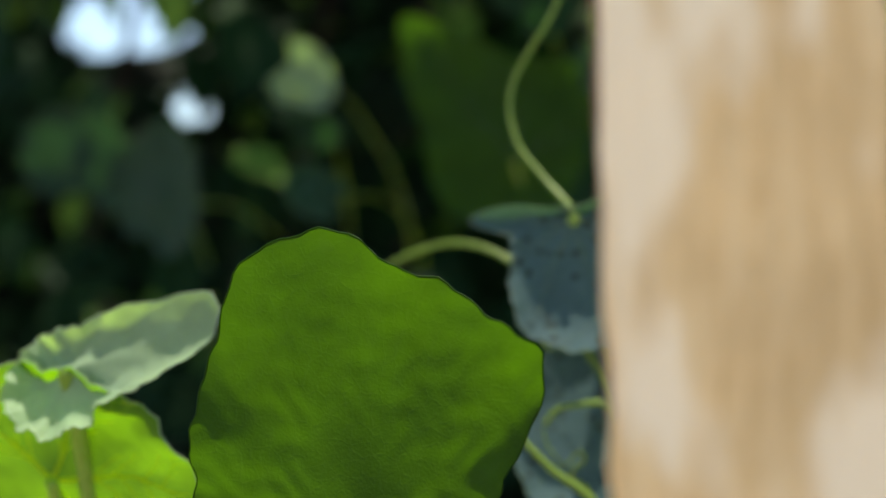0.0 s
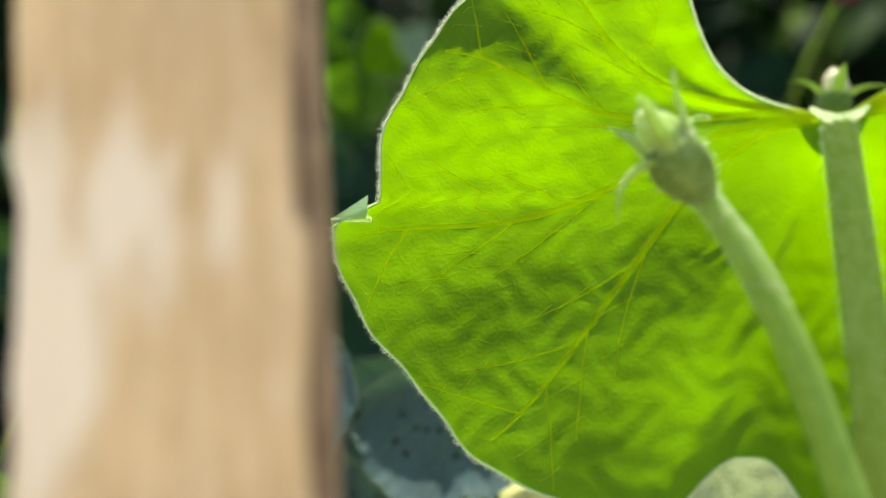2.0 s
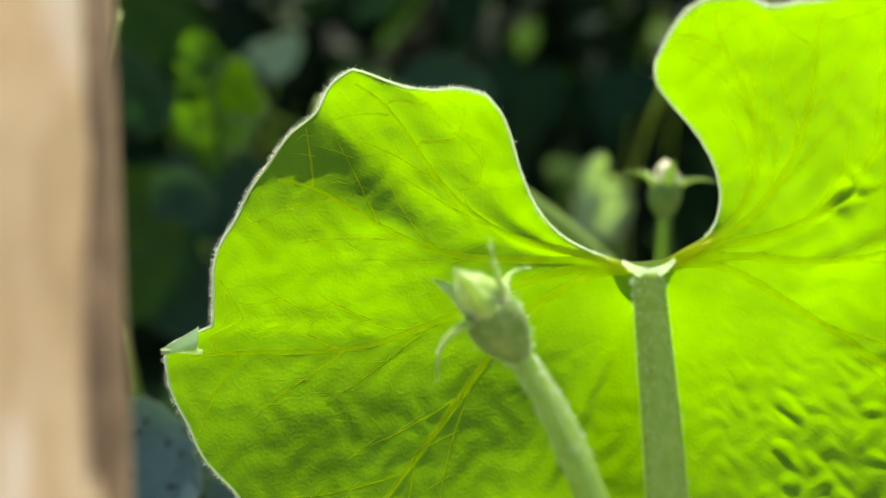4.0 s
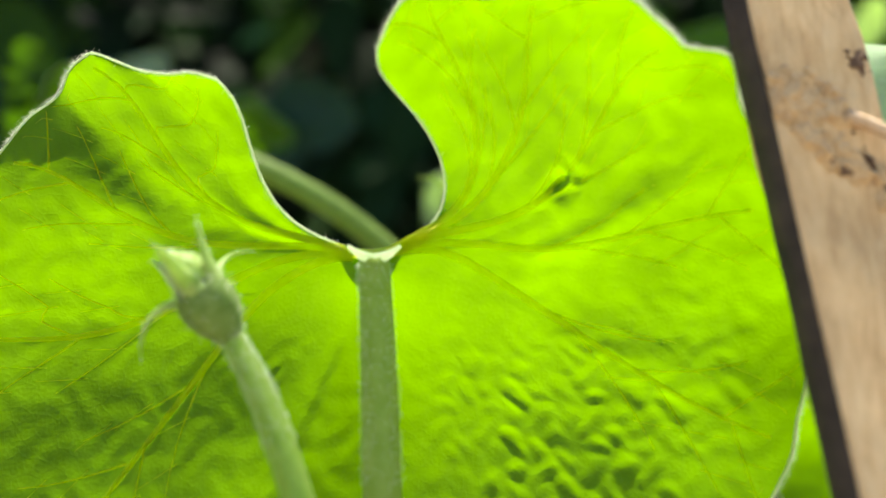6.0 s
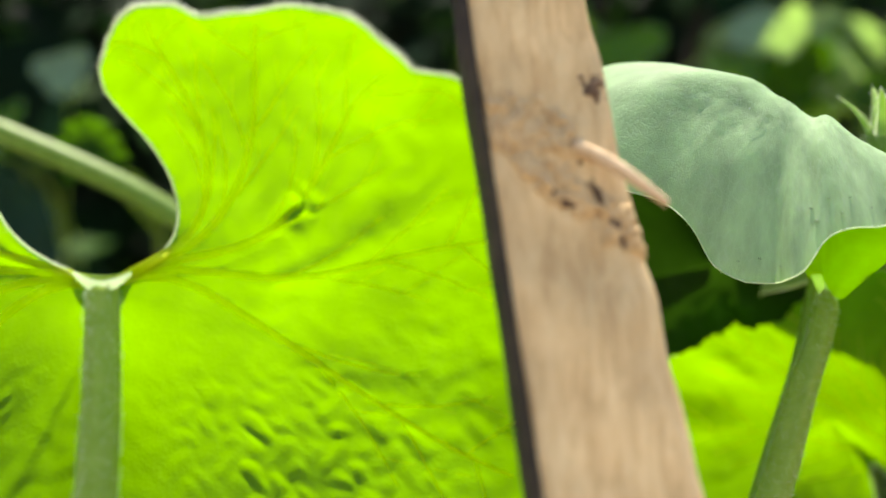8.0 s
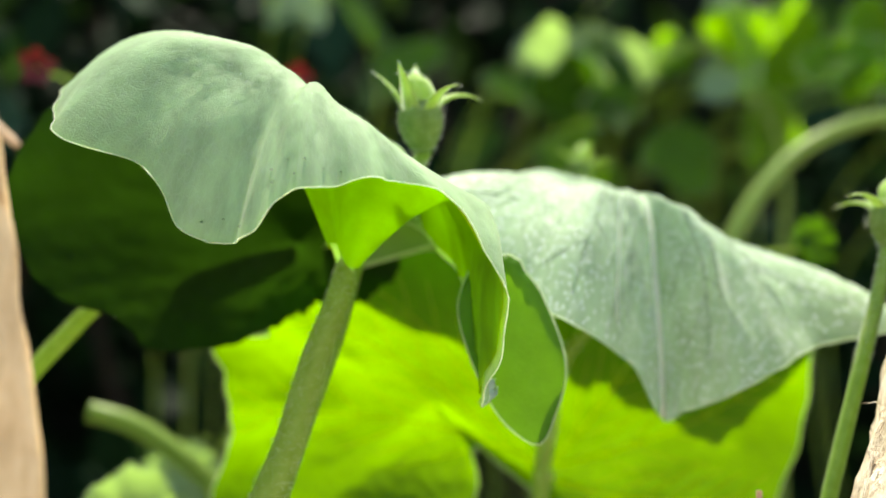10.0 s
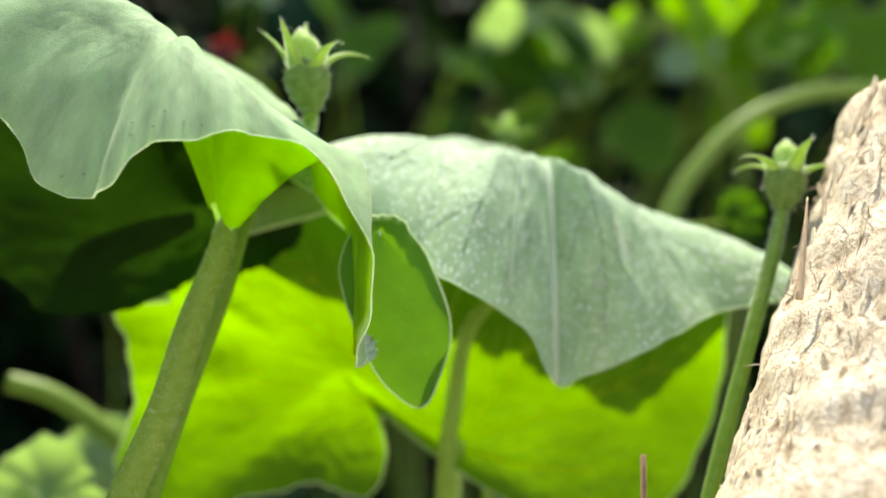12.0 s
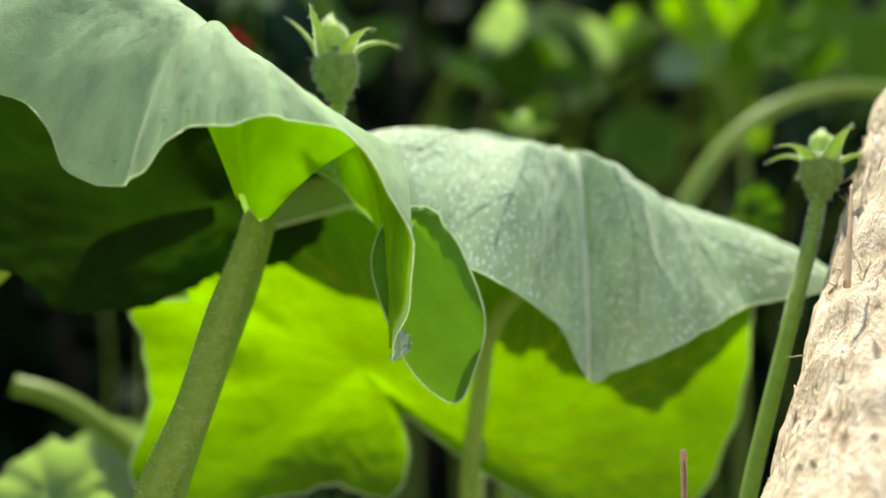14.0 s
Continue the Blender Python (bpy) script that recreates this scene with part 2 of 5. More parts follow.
MUD_DARK = plain_material("damp_mud", [(0.3, (0.07, 0.035, 0.02)), (0.7, (0.2, 0.12, 0.07))], scale=300.0, depth=0.0015, strength=1.0)
SPLINTER = wood_material("splinter_wood", ((0.5, 0.33, 0.19), (0.62, 0.44, 0.28), (0.7, 0.52, 0.36)), grain=0.3)
# out of view; made this pale to bounce sunlight onto stakes and leaves
SOIL = plain_material("soil", [(0.3, (0.20, 0.15, 0.10)), (0.7, (0.42, 0.34, 0.25))], scale=9.0, depth=0.03)
HEDGE = hedge_material()
# near-black paint for the shade inside the hedge
CORE = plain_material("hedge_depth_shade", [(0.3, (0.003, 0.006, 0.003)), (0.7, (0.012, 0.028, 0.012))], scale=14.0, depth=0.05)
WATER = water_material()


# ---- mesh helpers ----
def link(name, verts, faces, mat, parent=None, label="", uvs=None, smooth=True):
    me = bpy.data.meshes.new(name)
    me.from_pydata([tuple(v) for v in verts], [], faces)
    me.materials.append(mat)
    if smooth:
        me.polygons.foreach_set("use_smooth", [True] * len(me.polygons))
    if uvs is not None:
        layer = me.uv_layers.new(name="flat")
        idx = np.empty(len(me.loops), dtype=np.int32)
        me.loops.foreach_get("vertex_index", idx)
        layer.data.foreach_set("uv", np.asarray(uvs, dtype=np.float32)[idx].ravel())
    me.update()
    ob = new(name, me)
    if parent:
        ob.parent = parent
    if label:
        tagged(ob, label)
    return ob


def thing(name, place, label, category, group=""):
    ob = new(name)
    ob.empty_display_size = 0.02
    ob.location = place
    tagged(ob, label, category, group)
    return ob


def bezier(points, steps):
    """A smooth line through the points, even where they lie unevenly."""
    p = np.array(points, float)
    at = np.r_[0, np.cumsum(np.linalg.norm(np.diff(p, axis=0), axis=1))]
    slope = np.gradient(p, at, axis=0)
    out = []
    for k in range(len(p) - 1):
        h = at[k + 1] - at[k]
        for t in np.arange(steps) / steps:
            out.append((2 * t ** 3 - 3 * t ** 2 + 1) * p[k] + (t ** 3 - 2 * t ** 2 + t) * h * slope[k] + (3 * t ** 2 - 2 * t ** 3) * p[k + 1] + (t ** 3 - t ** 2) * h * slope[k + 1])
    out.append(p[-1])
    return np.array(out)


def tube(line, radii, sides=8, flute=0.0, verts=None, faces=None, close=True):
    """A tube along line, its radius running through radii; flute: how deep its lengthwise ridges are."""
    verts = [] if verts is None else verts
    faces = [] if faces is None else faces
    line = np.asarray(line, float)
    n = len(line)
    r = np.interp(np.linspace(0, 1, n), np.linspace(0, 1, len(radii)), radii)
    tang = np.gradient(line, axis=0)
    tang /= np.linalg.norm(tang, axis=1)[:, None] + 1e-12
    side = np.cross(tang[0], (0.31, 0.9, 0.2))
    start = len(verts)
    for i in range(n):
        side = side - tang[i] * (side @ tang[i])
        side /= np.linalg.norm(side) + 1e-12
        other = np.cross(tang[i], side)
        for k in range(sides):
            a = 2 * math.pi * k / sides
            q = r[i] * (1 + flute * math.cos(5 * a))
            verts.append(line[i] + q * (math.cos(a) * side + math.sin(a) * other))
    for i in range(n - 1):
        for k in range(sides):
            a, b = start + i * sides + k, start + i * sides + (k + 1) % sides
            faces.append((a, b, b + sides, a + sides))
    if close:
        faces.append(tuple(start + k for k in reversed(range(sides))))
        faces.append(tuple(start + (n - 1) * sides + k for k in range(sides)))
    return verts, faces


def ridge(line, radii, verts, faces, face=(0, -1, 0), sides=5):
    """A raised vein: an open half tube that swells out of the blade towards face."""
    line = np.asarray(line, float)
    n = len(line)
    r = np.interp(np.linspace(0, 1, n), np.linspace(0, 1, len(radii)), radii)
    tang = np.gradient(line, axis=0)
    tang /= np.linalg.norm(tang, axis=1)[:, None] + 1e-12
    start = len(verts)
    for i in range(n):
        up = np.array(face) - tang[i] * (np.array(face) @ tang[i])
        up /= np.linalg.norm(up) + 1e-9
        side = np.cross(tang[i], up)
        for a in np.linspace(-1.5, 1.5, sides):
            verts.append(line[i] + r[i] * (1.3 * math.sin(a) * side + 0.8 * math.cos(a) * up))
    for i in range(n - 1):
        for k in range(sides - 1):
            a = start + i * sides + k
            faces.append((a, a + 1, a + 1 + sides, a + sides))


def hairs(name, roots, ways, length, mat, parent, rng, thick=0.00005):
    """A fuzz of fine spikes, joined, as nobody could count them."""
    verts, faces = [], []
    for p, w in zip(roots, ways):
        w = np.array(w) + rng.normal(0, 0.35, 3)
        w /= np.linalg.norm(w) + 1e-9
        s = np.cross(w, (0.3, 0.5, 0.8))
        s /= np.linalg.norm(s) + 1e-9
        o = np.cross(w, s)
        q = length * rng.uniform(0.5, 1.3)
        b = len(verts)
        for k in range(3):
            a = 2.094 * k
            verts.append(p + thick * (math.cos(a) * s + math.sin(a) * o))
        verts.append(np.array(p) + w * q)
        faces += [(b, b + 1, b + 3), (b + 1, b + 2, b + 3), (b + 2, b, b + 3)]
    ob = link(name, verts, faces, mat, parent, smooth=False)
    return tagged(ob, "fine pale plant hairs", kind="stuff")


def periodic(x, y, at, closed):
    """Smooth values at the angles `at` of a profile given at x (degrees)."""
    x, y = np.array(x, float), np.array(y, float)
    if closed:
        x, y = np.r_[x[-2:] - 360, x, x[:2] + 360], np.r_[y[-2:], y, y[:2]]
    i = np.clip(np.searchsorted(x, at) - 1, 0, len(x) - 2)
    slope = np.gradient(y, x)
    h = x[i + 1] - x[i]
    t = (at - x[i]) / h
    limit = 3 * np.abs(np.diff(y) / np.diff(x))[i]
    s0, s1 = np.clip(slope[i], -limit, limit), np.clip(slope[i + 1], -limit, limit)
    return (2 * t ** 3 - 3 * t ** 2 + 1) * y[i] + (t ** 3 - 2 * t ** 2 + t) * h * s0 + (3 * t ** 2 - 2 * t ** 3) * y[i + 1] + (t ** 3 - t ** 2) * h * s1


def smoothstep(a, b, x):
    t = np.clip((x - a) / (b - a), 0, 1)
    return t * t * (3 - 2 * t)


def axes_of(right, up):
    x = np.array(right, float)
    x /= np.linalg.norm(x)
    y = np.array(up, float)
    y -= x * (x @ y)
    y /= np.linalg.norm(y)
    return x, y, np.cross(x, y)


def cells(u, v, size, seed):
    """Uneven cells on the flat map: how far each place lies from the border of its cell, 0 on the border to about 1, and a number of the cell's own."""
    u, v = np.asarray(u) / size, np.asarray(v) / size
    iu, iv = np.floor(u), np.floor(v)
    first, second, own = np.full(u.shape, 9.0), np.full(u.shape, 9.0), np.zeros(u.shape)
    for du in (-1, 0, 1):
        for dv in (-1, 0, 1):
            a, b = iu + du, iv + dv
            h = np.sin(a * 127.1 + b * 311.7 + seed * 17.3) * 43758.5453
            k = np.sin(a * 269.5 + b * 183.3 + seed * 31.1) * 43758.5453
            d = np.hypot(a + 0.1 + 0.8 * (h - np.floor(h)) - u, b + 0.1 + 0.8 * (k - np.floor(k)) - v)
            second = np.where(d < first, first, np.minimum(second, d))
            own = np.where(d < first, h * 7 - np.floor(h * 7), own)
            first = np.minimum(first, d)
    return second - first, own


class Blade:
    """A leaf blade that spreads from the top of its stalk. rows: degrees clockwise from the leaf's own 'up', reach, lift of the rim,
    and the reach and lift that bend the way there. swirl: how far the first and last rays curl into the notch. cup: how much it is hollowed
    about a level line; quilt: size and height of the blisters between the fine veins, which pucker (degrees, width, part, depth, more) swells."""

    def __init__(self, rows, right, up, closed, swirl=(0, 0), ripple=0.0015, crease=0.0012, seed=1, bend=(0.55, -0.02, -0.02), rim=0.0, folds=(), pucker=(), cup=0.0, quilt=(0.008, 0.0)):
        self.rows, self.closed, self.swirl, self.ripple, self.crease = rows, closed, swirl, ripple, crease
        self.x, self.y, self.z = axes_of(right, up)
        self.shift = np.random.default_rng(seed).uniform(0, 50, 3)
        self.bend, self.rim, self.folds, self.pucker, self.cup, self.quilt = bend, rim, folds, pucker, cup, quilt
        self.deg = [r[0] for r in rows]

    def column(self, k, deg):
        if k < len(self.rows[0]):
            return periodic(self.deg, [r[k] for r in self.rows], deg, self.closed)
        if k == 2:
            return 0.0 * deg + self.rim
        reach = self.column(1, deg)
        if k == 3:
            return reach * self.bend[0]
        share = 0.5 - 0.5 * np.cos(np.radians(deg))
        return self.bend[1] * (1 - share) + self.bend[-1] * share

    def at(self, deg, rho):
        """Places (from the stalk's top) and flat coordinates at rays deg (degrees) and parts rho of their length."""
        deg, rho = np.asarray(deg, float), np.asarray(rho, float)
        rt, zt, rm, zm = (self.column(k, deg) for k in (1, 2, 3, 4))
        rt = rt + self.ripple * (np.sin(np.radians(deg) * 17 + self.shift[0]) + 0.7 * np.sin(np.radians(deg) * 41 + self.shift[1])) * rho ** 4
        rad = 2 * rho * (1 - rho) * rm + rho ** 2 * rt
        lift = 2 * rho * (1 - rho) * zm + rho ** 2 * zt
        lift = lift + self.cup * (rad * np.cos(np.radians(deg))) ** 2
        lo, hi = self.deg[0], self.deg[-1]
        if not self.closed:
            turn = self.swirl[0] * np.exp(-(deg - lo) / 62) - self.swirl[1] * np.exp(-(hi - deg) / 50)
            ang = deg + turn * (1 - smoothstep(0.25, 0.95, rho))
        else:
            ang = deg + (self.column(5, deg) * (1 - smoothstep(0.45, 1.0, rho)) if len(self.rows[0]) > 5 else 0)
        a = np.radians(ang)
        # the flat map: how far along the ray, measured on the blade
        along = rho * (0.93 * (np.hypot(rm, zm) + np.hypot(rt - rm, zt - zm)) if len(self.rows[0]) > 3 else rt)
        u, v = along * np.sin(a), along * np.cos(a)
        s = self.shift
        wave = np.sin(u * 330 + 1.7 * np.sin(v * 210 + s[0]) + s[1]) * np.sin(v * 290 + 1.9 * np.sin(u * 240 + s[2]))
        big = np.sin(u * 75 + s[0]) * np.sin(v * 66 + s[1])
        rim = np.sin(np.radians(deg) * 11 + s[2]) * rho ** 3
        rough = self.crease
        for at, width, mid, deep, more in self.pucker:
            rough = rough + more * np.exp(-((deg - at) / width) ** 2 - ((rho - mid) / deep) ** 2)
        off = self.crease * (wave * 0.45 + big * 1.1 + rim * 1.6) * smoothstep(0.15, 0.6, rho)
        if self.quilt[1] or self.pucker:
            q = self.quilt[0]
            warp = 0.25 * q * np.sin(u * 2.9 / q + s[0]), 0.25 * q * np.sin(v * 3.3 / q + s[1])
            inside, own = cells(u + warp[1], v + warp[0], q, s[2])
            blister = smoothstep(0.0, 0.7, inside) * (0.45 + 0.9 * own)
            off = off - (self.quilt[1] + rough - self.crease) * blister * smoothstep(0.08, 0.3, rho) * smoothstep(1.02, 0.85, rho)
        for at, width, high, *start in self.folds:
            off = off + high * np.exp(-((deg - at - 6 * rho) / width) ** 2) * smoothstep(*(start or (0.3, 0.7)), rho) * (1.15 - rho)
        dr = 2 * (1 - 2 * rho) * rm + 2 * rho * rt
        dl = 2 * (1 - 2 * rho) * zm + 2 * rho * zt
        size = np.hypot(dr, dl) + 1e-6
        rad, lift = rad - off * dl / size, lift + off * dr / size
        place = (rad * np.sin(a))[..., None] * self.x + (rad * np.cos(a))[..., None] * self.y + lift[..., None] * self.z
        return place, np.stack([u, v], -1)


def gourd_leaf(place, label, blade, mat, stalk, stalk_r=(0.004, 0.0055), fine=1.0, fuzz=0, vein_mat=None, vein_r=0.0008, primaries=(), group="gourd leaves", seed=3, name="gourd_leaf", rim_r=0.0003, deep=0.85, hair_long=0.0008, rim_mat=None, vein_from=0.03, foot=None):
    """A whole leaf: blade, raised veins, thick rim, stalk and fuzz. stalk: places relative to the blade's foot, down to the soil.
    foot: where on the flat blade the stalk joins it, if not at its middle; the veins then run from there."""
    rng = np.random.default_rng(seed)
    top = thing(name, place, label, "leaf", group)
    na, nr = int(210 * fine), int(38 * fine)
    lo, hi = (0, 360) if blade.closed else (blade.deg[0], blade.deg[-1])
    degs = np.linspace(lo, hi, na, endpoint=not blade.closed)
    rho = np.linspace(0.025, 1, nr)
    d, r = np.meshgrid(degs, rho, indexing="ij")
    pts, flat = blade.at(d, r)
    verts = np.concatenate([[(0, 0, 0)], pts.reshape(-1, 3)])
    uvs = np.concatenate([[(0, 0)], flat.reshape(-1, 2)])
    faces = []
    for i in range(na if blade.closed else na - 1):
        j = (i + 1) % na
        faces.append((0, 1 + j * nr, 1 + i * nr))
        for k in range(nr - 1):
            faces.append((1 + i * nr + k, 1 + j * nr + k, 1 + j * nr + k + 1, 1 + i * nr + k + 1))
    link("blade", verts, faces, mat, top, uvs=uvs)
    # the thickened rim
    edge, _ = blade.at(degs, np.ones(na))
    if blade.closed:
        edge = np.concatenate([edge, edge[:1]])
    else:
        inner = np.linspace(0.12, 1, 20)
        first, _ = blade.at(np.full(20, lo), inner)
        last, _ = blade.at(np.full(20, hi), inner[::-1])
        edge = np.concatenate([first[:-1], edge, last[1:]])
    v, f = tube(edge, [rim_r, rim_r], 5)
    link("rim", v, f, rim_mat or RIM, top)
    # veins: main rays, side veins, cross veins
    if primaries:
        v, f = [], []

        def lay(line, radii, sides):
            if vein_mat:
                tube(line, radii, sides, 0, v, f)
            else:
                ridge(line, radii, v, f)

        def across(way):
            """A line on the blade along flat places, which stay inside the rim."""
            deg = np.degrees(np.arctan2(way[:, 0], way[:, 1])) % 360
            part = np.hypot(way[:, 0], way[:, 1]) / np.maximum(blade.column(1, deg), 1e-4)
            return blade.at(deg, np.minimum(part, 0.97))[0]

        for p in primaries if foot else ():
            end = 0.95 * blade.column(1, np.array([float(p)]))[0] * np.array([math.sin(math.radians(p)), math.cos(math.radians(p))])
            k = np.linspace(0, 1, 30)[:, None]
            side = np.array([end[1] - foot[1], foot[0] - end[0]])
            main = np.array(foot) * (1 - k) + end * k + side * 0.06 * np.sin(k * 3.1 + 0.3 * rng.normal())
            lay(across(main), [vein_r * 1.3, vein_r * 0.8, vein_r * 0.35], 6)
            for j in range(6, 27, 4):
                ahead = (main[j + 1] - main[j - 1]) / np.linalg.norm(main[j + 1] - main[j - 1])
                for turn in (-1, 1):
                    off = ahead * 0.72 + turn * 0.69 * np.array([ahead[1], -ahead[0]])
                    q = np.linspace(0, 1, 12)[:, None]
                    branch = main[j] + (off * q + ahead * 0.35 * q ** 2) * rng.uniform(0.028, 0.042) * (1.1 - j / 40)
                    lay(across(branch), [vein_r * 0.45, vein_r * 0.2], 4)
        def ray(p, t):
            """How the main vein that ends at p runs: of an open blade the veins leave together along the notch and fan out."""
            if blade.closed:
                return p + 2.5 * np.sin(t * 7 + p)
            start = lo + 3 + 0.14 * p if p < 180 else hi - 3 - 0.14 * (hi - p)
            return p + (start - p) * np.exp(-(np.asarray(t) / 0.27) ** 1.4) + 1.5 * np.sin(np.asarray(t) * 8 + p)

        span = np.diff(np.r_[primaries, primaries[0] + 360 if blade.closed else primaries[-1] + 40])
        for p, gap in () if foot else zip(primaries, span):
            t = np.linspace(vein_from, deep + 0.1, 26)
            line, _ = blade.at(ray(p, t), t)
            lay(line, [vein_r * 1.25, vein_r * (0.7 if blade.closed else 1.0), vein_r * (0.3 if blade.closed else 0.5)], 6)
            for side in (-1, 1):
                reach = (gap if side > 0 else 40) * 0.46 if blade.closed else 9.5
                for start in np.arange(max(0.18 if blade.closed else 0.44, vein_from + 0.05), 0.84, 0.19):
                    s0 = start + rng.uniform(-0.03, 0.03) + (0.05 if side > 0 else 0)
                    k = np.linspace(0, 1, 12)
                    stop = min(0.985, s0 + 0.16 + 0.2 * (1 - s0))
                    dd = ray(p, s0 + (stop - s0) * k) + side * reach * k ** 0.85 * rng.uniform(0.85, 1.1)
                    if not blade.closed:
                        dd = np.clip(dd, lo + 1, hi - 1)
                    line, _ = blade.at(dd, s0 + (stop - s0) * k)
                    lay(line, [vein_r * 0.42, vein_r * 0.18], 4)
                    for q in (3, 5, 7, 9) if blade.closed else (4, 8):
                        kk = np.linspace(0, 1, 5)
                        e = dd[q] + side * 1.0 + kk * side * -1.5
                        line, _ = blade.at(np.clip(e, lo, hi) if not blade.closed else e, np.minimum(s0 + (stop - s0) * k[q] + kk * 0.10, 0.975))
                        lay(line, [vein_r * 0.14, vein_r * 0.08], 3)
        link("venation", v, f, vein_mat or VEIN, top)
    line = bezier(stalk, 14)
    if foot:
        line = line + blade.at(math.degrees(math.atan2(*foot)) % 360, math.hypot(*foot) / blade.column(1, np.array([math.degrees(math.atan2(*foot)) % 360]))[0])[0]
    v, f = tube(line, stalk_r, 20, 0.05)
    st = link("stalk", v, f, STALK, top, "pale green ribbed hairy stalk")
    if fuzz:
        i = rng.integers(0, len(edge) - 1, fuzz)
        out = edge[i] / (np.linalg.norm(edge[i], axis=1)[:, None] + 1e-9)
        hairs("fuzz", edge[i] + (edge[i + 1] - edge[i]) * rng.random((fuzz, 1)), out * 0.9 + rng.normal(0, 0.4, (fuzz, 3)), hair_long, HAIR, top, rng, 0.00008)
        near = line[: max(4, int(len(line) * 0.75))]
        fuzz = min(fuzz, 2200)
        i = rng.integers(0, len(near) - 1, fuzz)
        axis = near[-1] - near[0]
        w = np.cross(rng.normal(0, 1, (fuzz, 3)), axis)
        w /= np.linalg.norm(w, axis=1)[:, None] + 1e-9
        rr = np.interp(i / len(line), np.linspace(0, 1, len(stalk_r)), stalk_r)[:, None]
        base = near[i] + (near[i + 1] - near[i]) * rng.random((fuzz, 1)) + w * rr * 0.98
        hairs("stalk_fuzz", base, w, 0.0018, HAIR, top, rng, 0.00009)
    return top


def gourd_bud(place, label, stem, axis, size=1.0, stem_r=(0.0035, 0.0045), fuzz=300, spread=(0.5, 0.9, 1.3, 0.7, 1.1), seed=5, petal=None, turn=0.4):
    """A flower bud: stem, swollen cup, five pointed sepals and the closed flower. stem: places from the cup's foot down to the soil."""
    rng = np.random.default_rng(seed)
    top = thing("flower_bud", place, label, "flower bud", "gourd buds")
    ax = np.array(axis, float)
    ax /= np.linalg.norm(ax)
    s = np.cross(ax, (0.2, 1, 0.1))
    s /= np.linalg.norm(s)
    o = np.cross(ax, s)
    prof = [(0.0, 0.0032), (0.002, 0.0047), (0.006, 0.0071), (0.010, 0.0086), (0.0135, 0.0089), (0.0165, 0.0084), (0.0190, 0.0074), (0.0208, 0.0064), (0.0190, 0.0052), (0.0165, 0.001)]
    verts, faces = [], []
    for h, r in prof:
        for k in range(20):
            a = math.tau * k / 20
            q = r * (1 + 0.06 * math.cos(5 * a))
            verts.append(size * (ax * h + q * (math.cos(a) * s + math.sin(a) * o)))
    for i in range(len(prof) - 1):
        for k in range(20):
            j = (k + 1) % 20
            faces.append((i * 20 + k, i * 20 + j, i * 20 + 20 + j, i * 20 + 20 + k))
    link("cup", verts, faces, BUD, top, "swollen pale green cup")
    cup = np.array(verts)
    # closed flower
    line = [size * (ax * h + 0.0012 * math.sin(h * 260) * s) for h in np.linspace(0.014, 0.032, 14)]
    v, f = tube(line, [0.0045 * size, 0.0060 * size, 0.0062 * size, 0.0058 * size, 0.0046 * size, 0.0010 * size], 14, 0.08)
    edges = [np.array(p) for p in v[28:]]
    link("closed_flower", v, f, petal or SEPAL, top)
    for k in range(5):
        a = math.tau * k / 5 + turn
        out = math.cos(a) * s + math.sin(a) * o
        wide = np.cross(ax, out)
        v, f = [], []
        for i in range(10):
            t = i / 9
            bend = spread[k] * (0.5 + 0.5 * t)
            p = size * (ax * (0.0175 + 0.019 * t * math.cos(bend)) + out * (0.0066 + 0.020 * t * math.sin(bend)))
            w = size * 0.0042 * (1 - t) ** 0.8 + 0.0002
            n = (ax * math.sin(bend) - out * math.cos(bend))
            v += [p - wide * w, p + n * w * 0.35, p + wide * w, p - n * w * 0.35]
        for i in range(9):
            for j in range(4):
                f.append((4 * i + j, 4 * i + (j + 1) % 4, 4 * i + 4 + (j + 1) % 4, 4 * i + 4 + j))
        f.append((36, 37, 38, 39))
        link("sepal", v, f, SEPAL, top)
        edges += [p for n, p in enumerate(v) if n % 2 == 0]
    line = bezier(stem, 12)
    v, f = tube(line, stem_r, 14, 0.05)
    link("stem", v, f, STEM, top)
    if fuzz:
        i = rng.integers(20, len(cup), fuzz)
        w = cup[i] - size * ax * 0.009
        w /= np.linalg.norm(w, axis=1)[:, None] + 1e-9
        j = rng.integers(0, len(edges), fuzz)
        tips = np.array(edges)[j]
        way = tips - size * ax * 0.020
        way = way / (np.linalg.norm(way, axis=1)[:, None] + 1e-9) * 0.6 + rng.normal(0, 0.6, (fuzz, 3))
        hairs("fuzz", np.concatenate([cup[i] + rng.normal(0, 0.0008, (fuzz, 3)), tips + rng.normal(0, 0.0004, (fuzz, 3))]), np.concatenate([w, way]), 0.0012, HAIR, top, rng, 0.00006)
        near = line[: len(line) // 2 + 2]
        i = rng.integers(0, len(near) - 1, fuzz)
        w = np.cross(rng.normal(0, 1, (fuzz, 3)), near[-1] - near[0])
        w /= np.linalg.norm(w, axis=1)[:, None] + 1e-9
        rr = np.interp(i / len(line), np.linspace(0, 1, len(stem_r)), stem_r)[:, None]
        hairs("stem_fuzz", near[i] + (near[i + 1] - near[i]) * rng.random((fuzz, 1)) + w * rr, w, 0.0014, HAIR, top, rng, 0.00007)
    return top


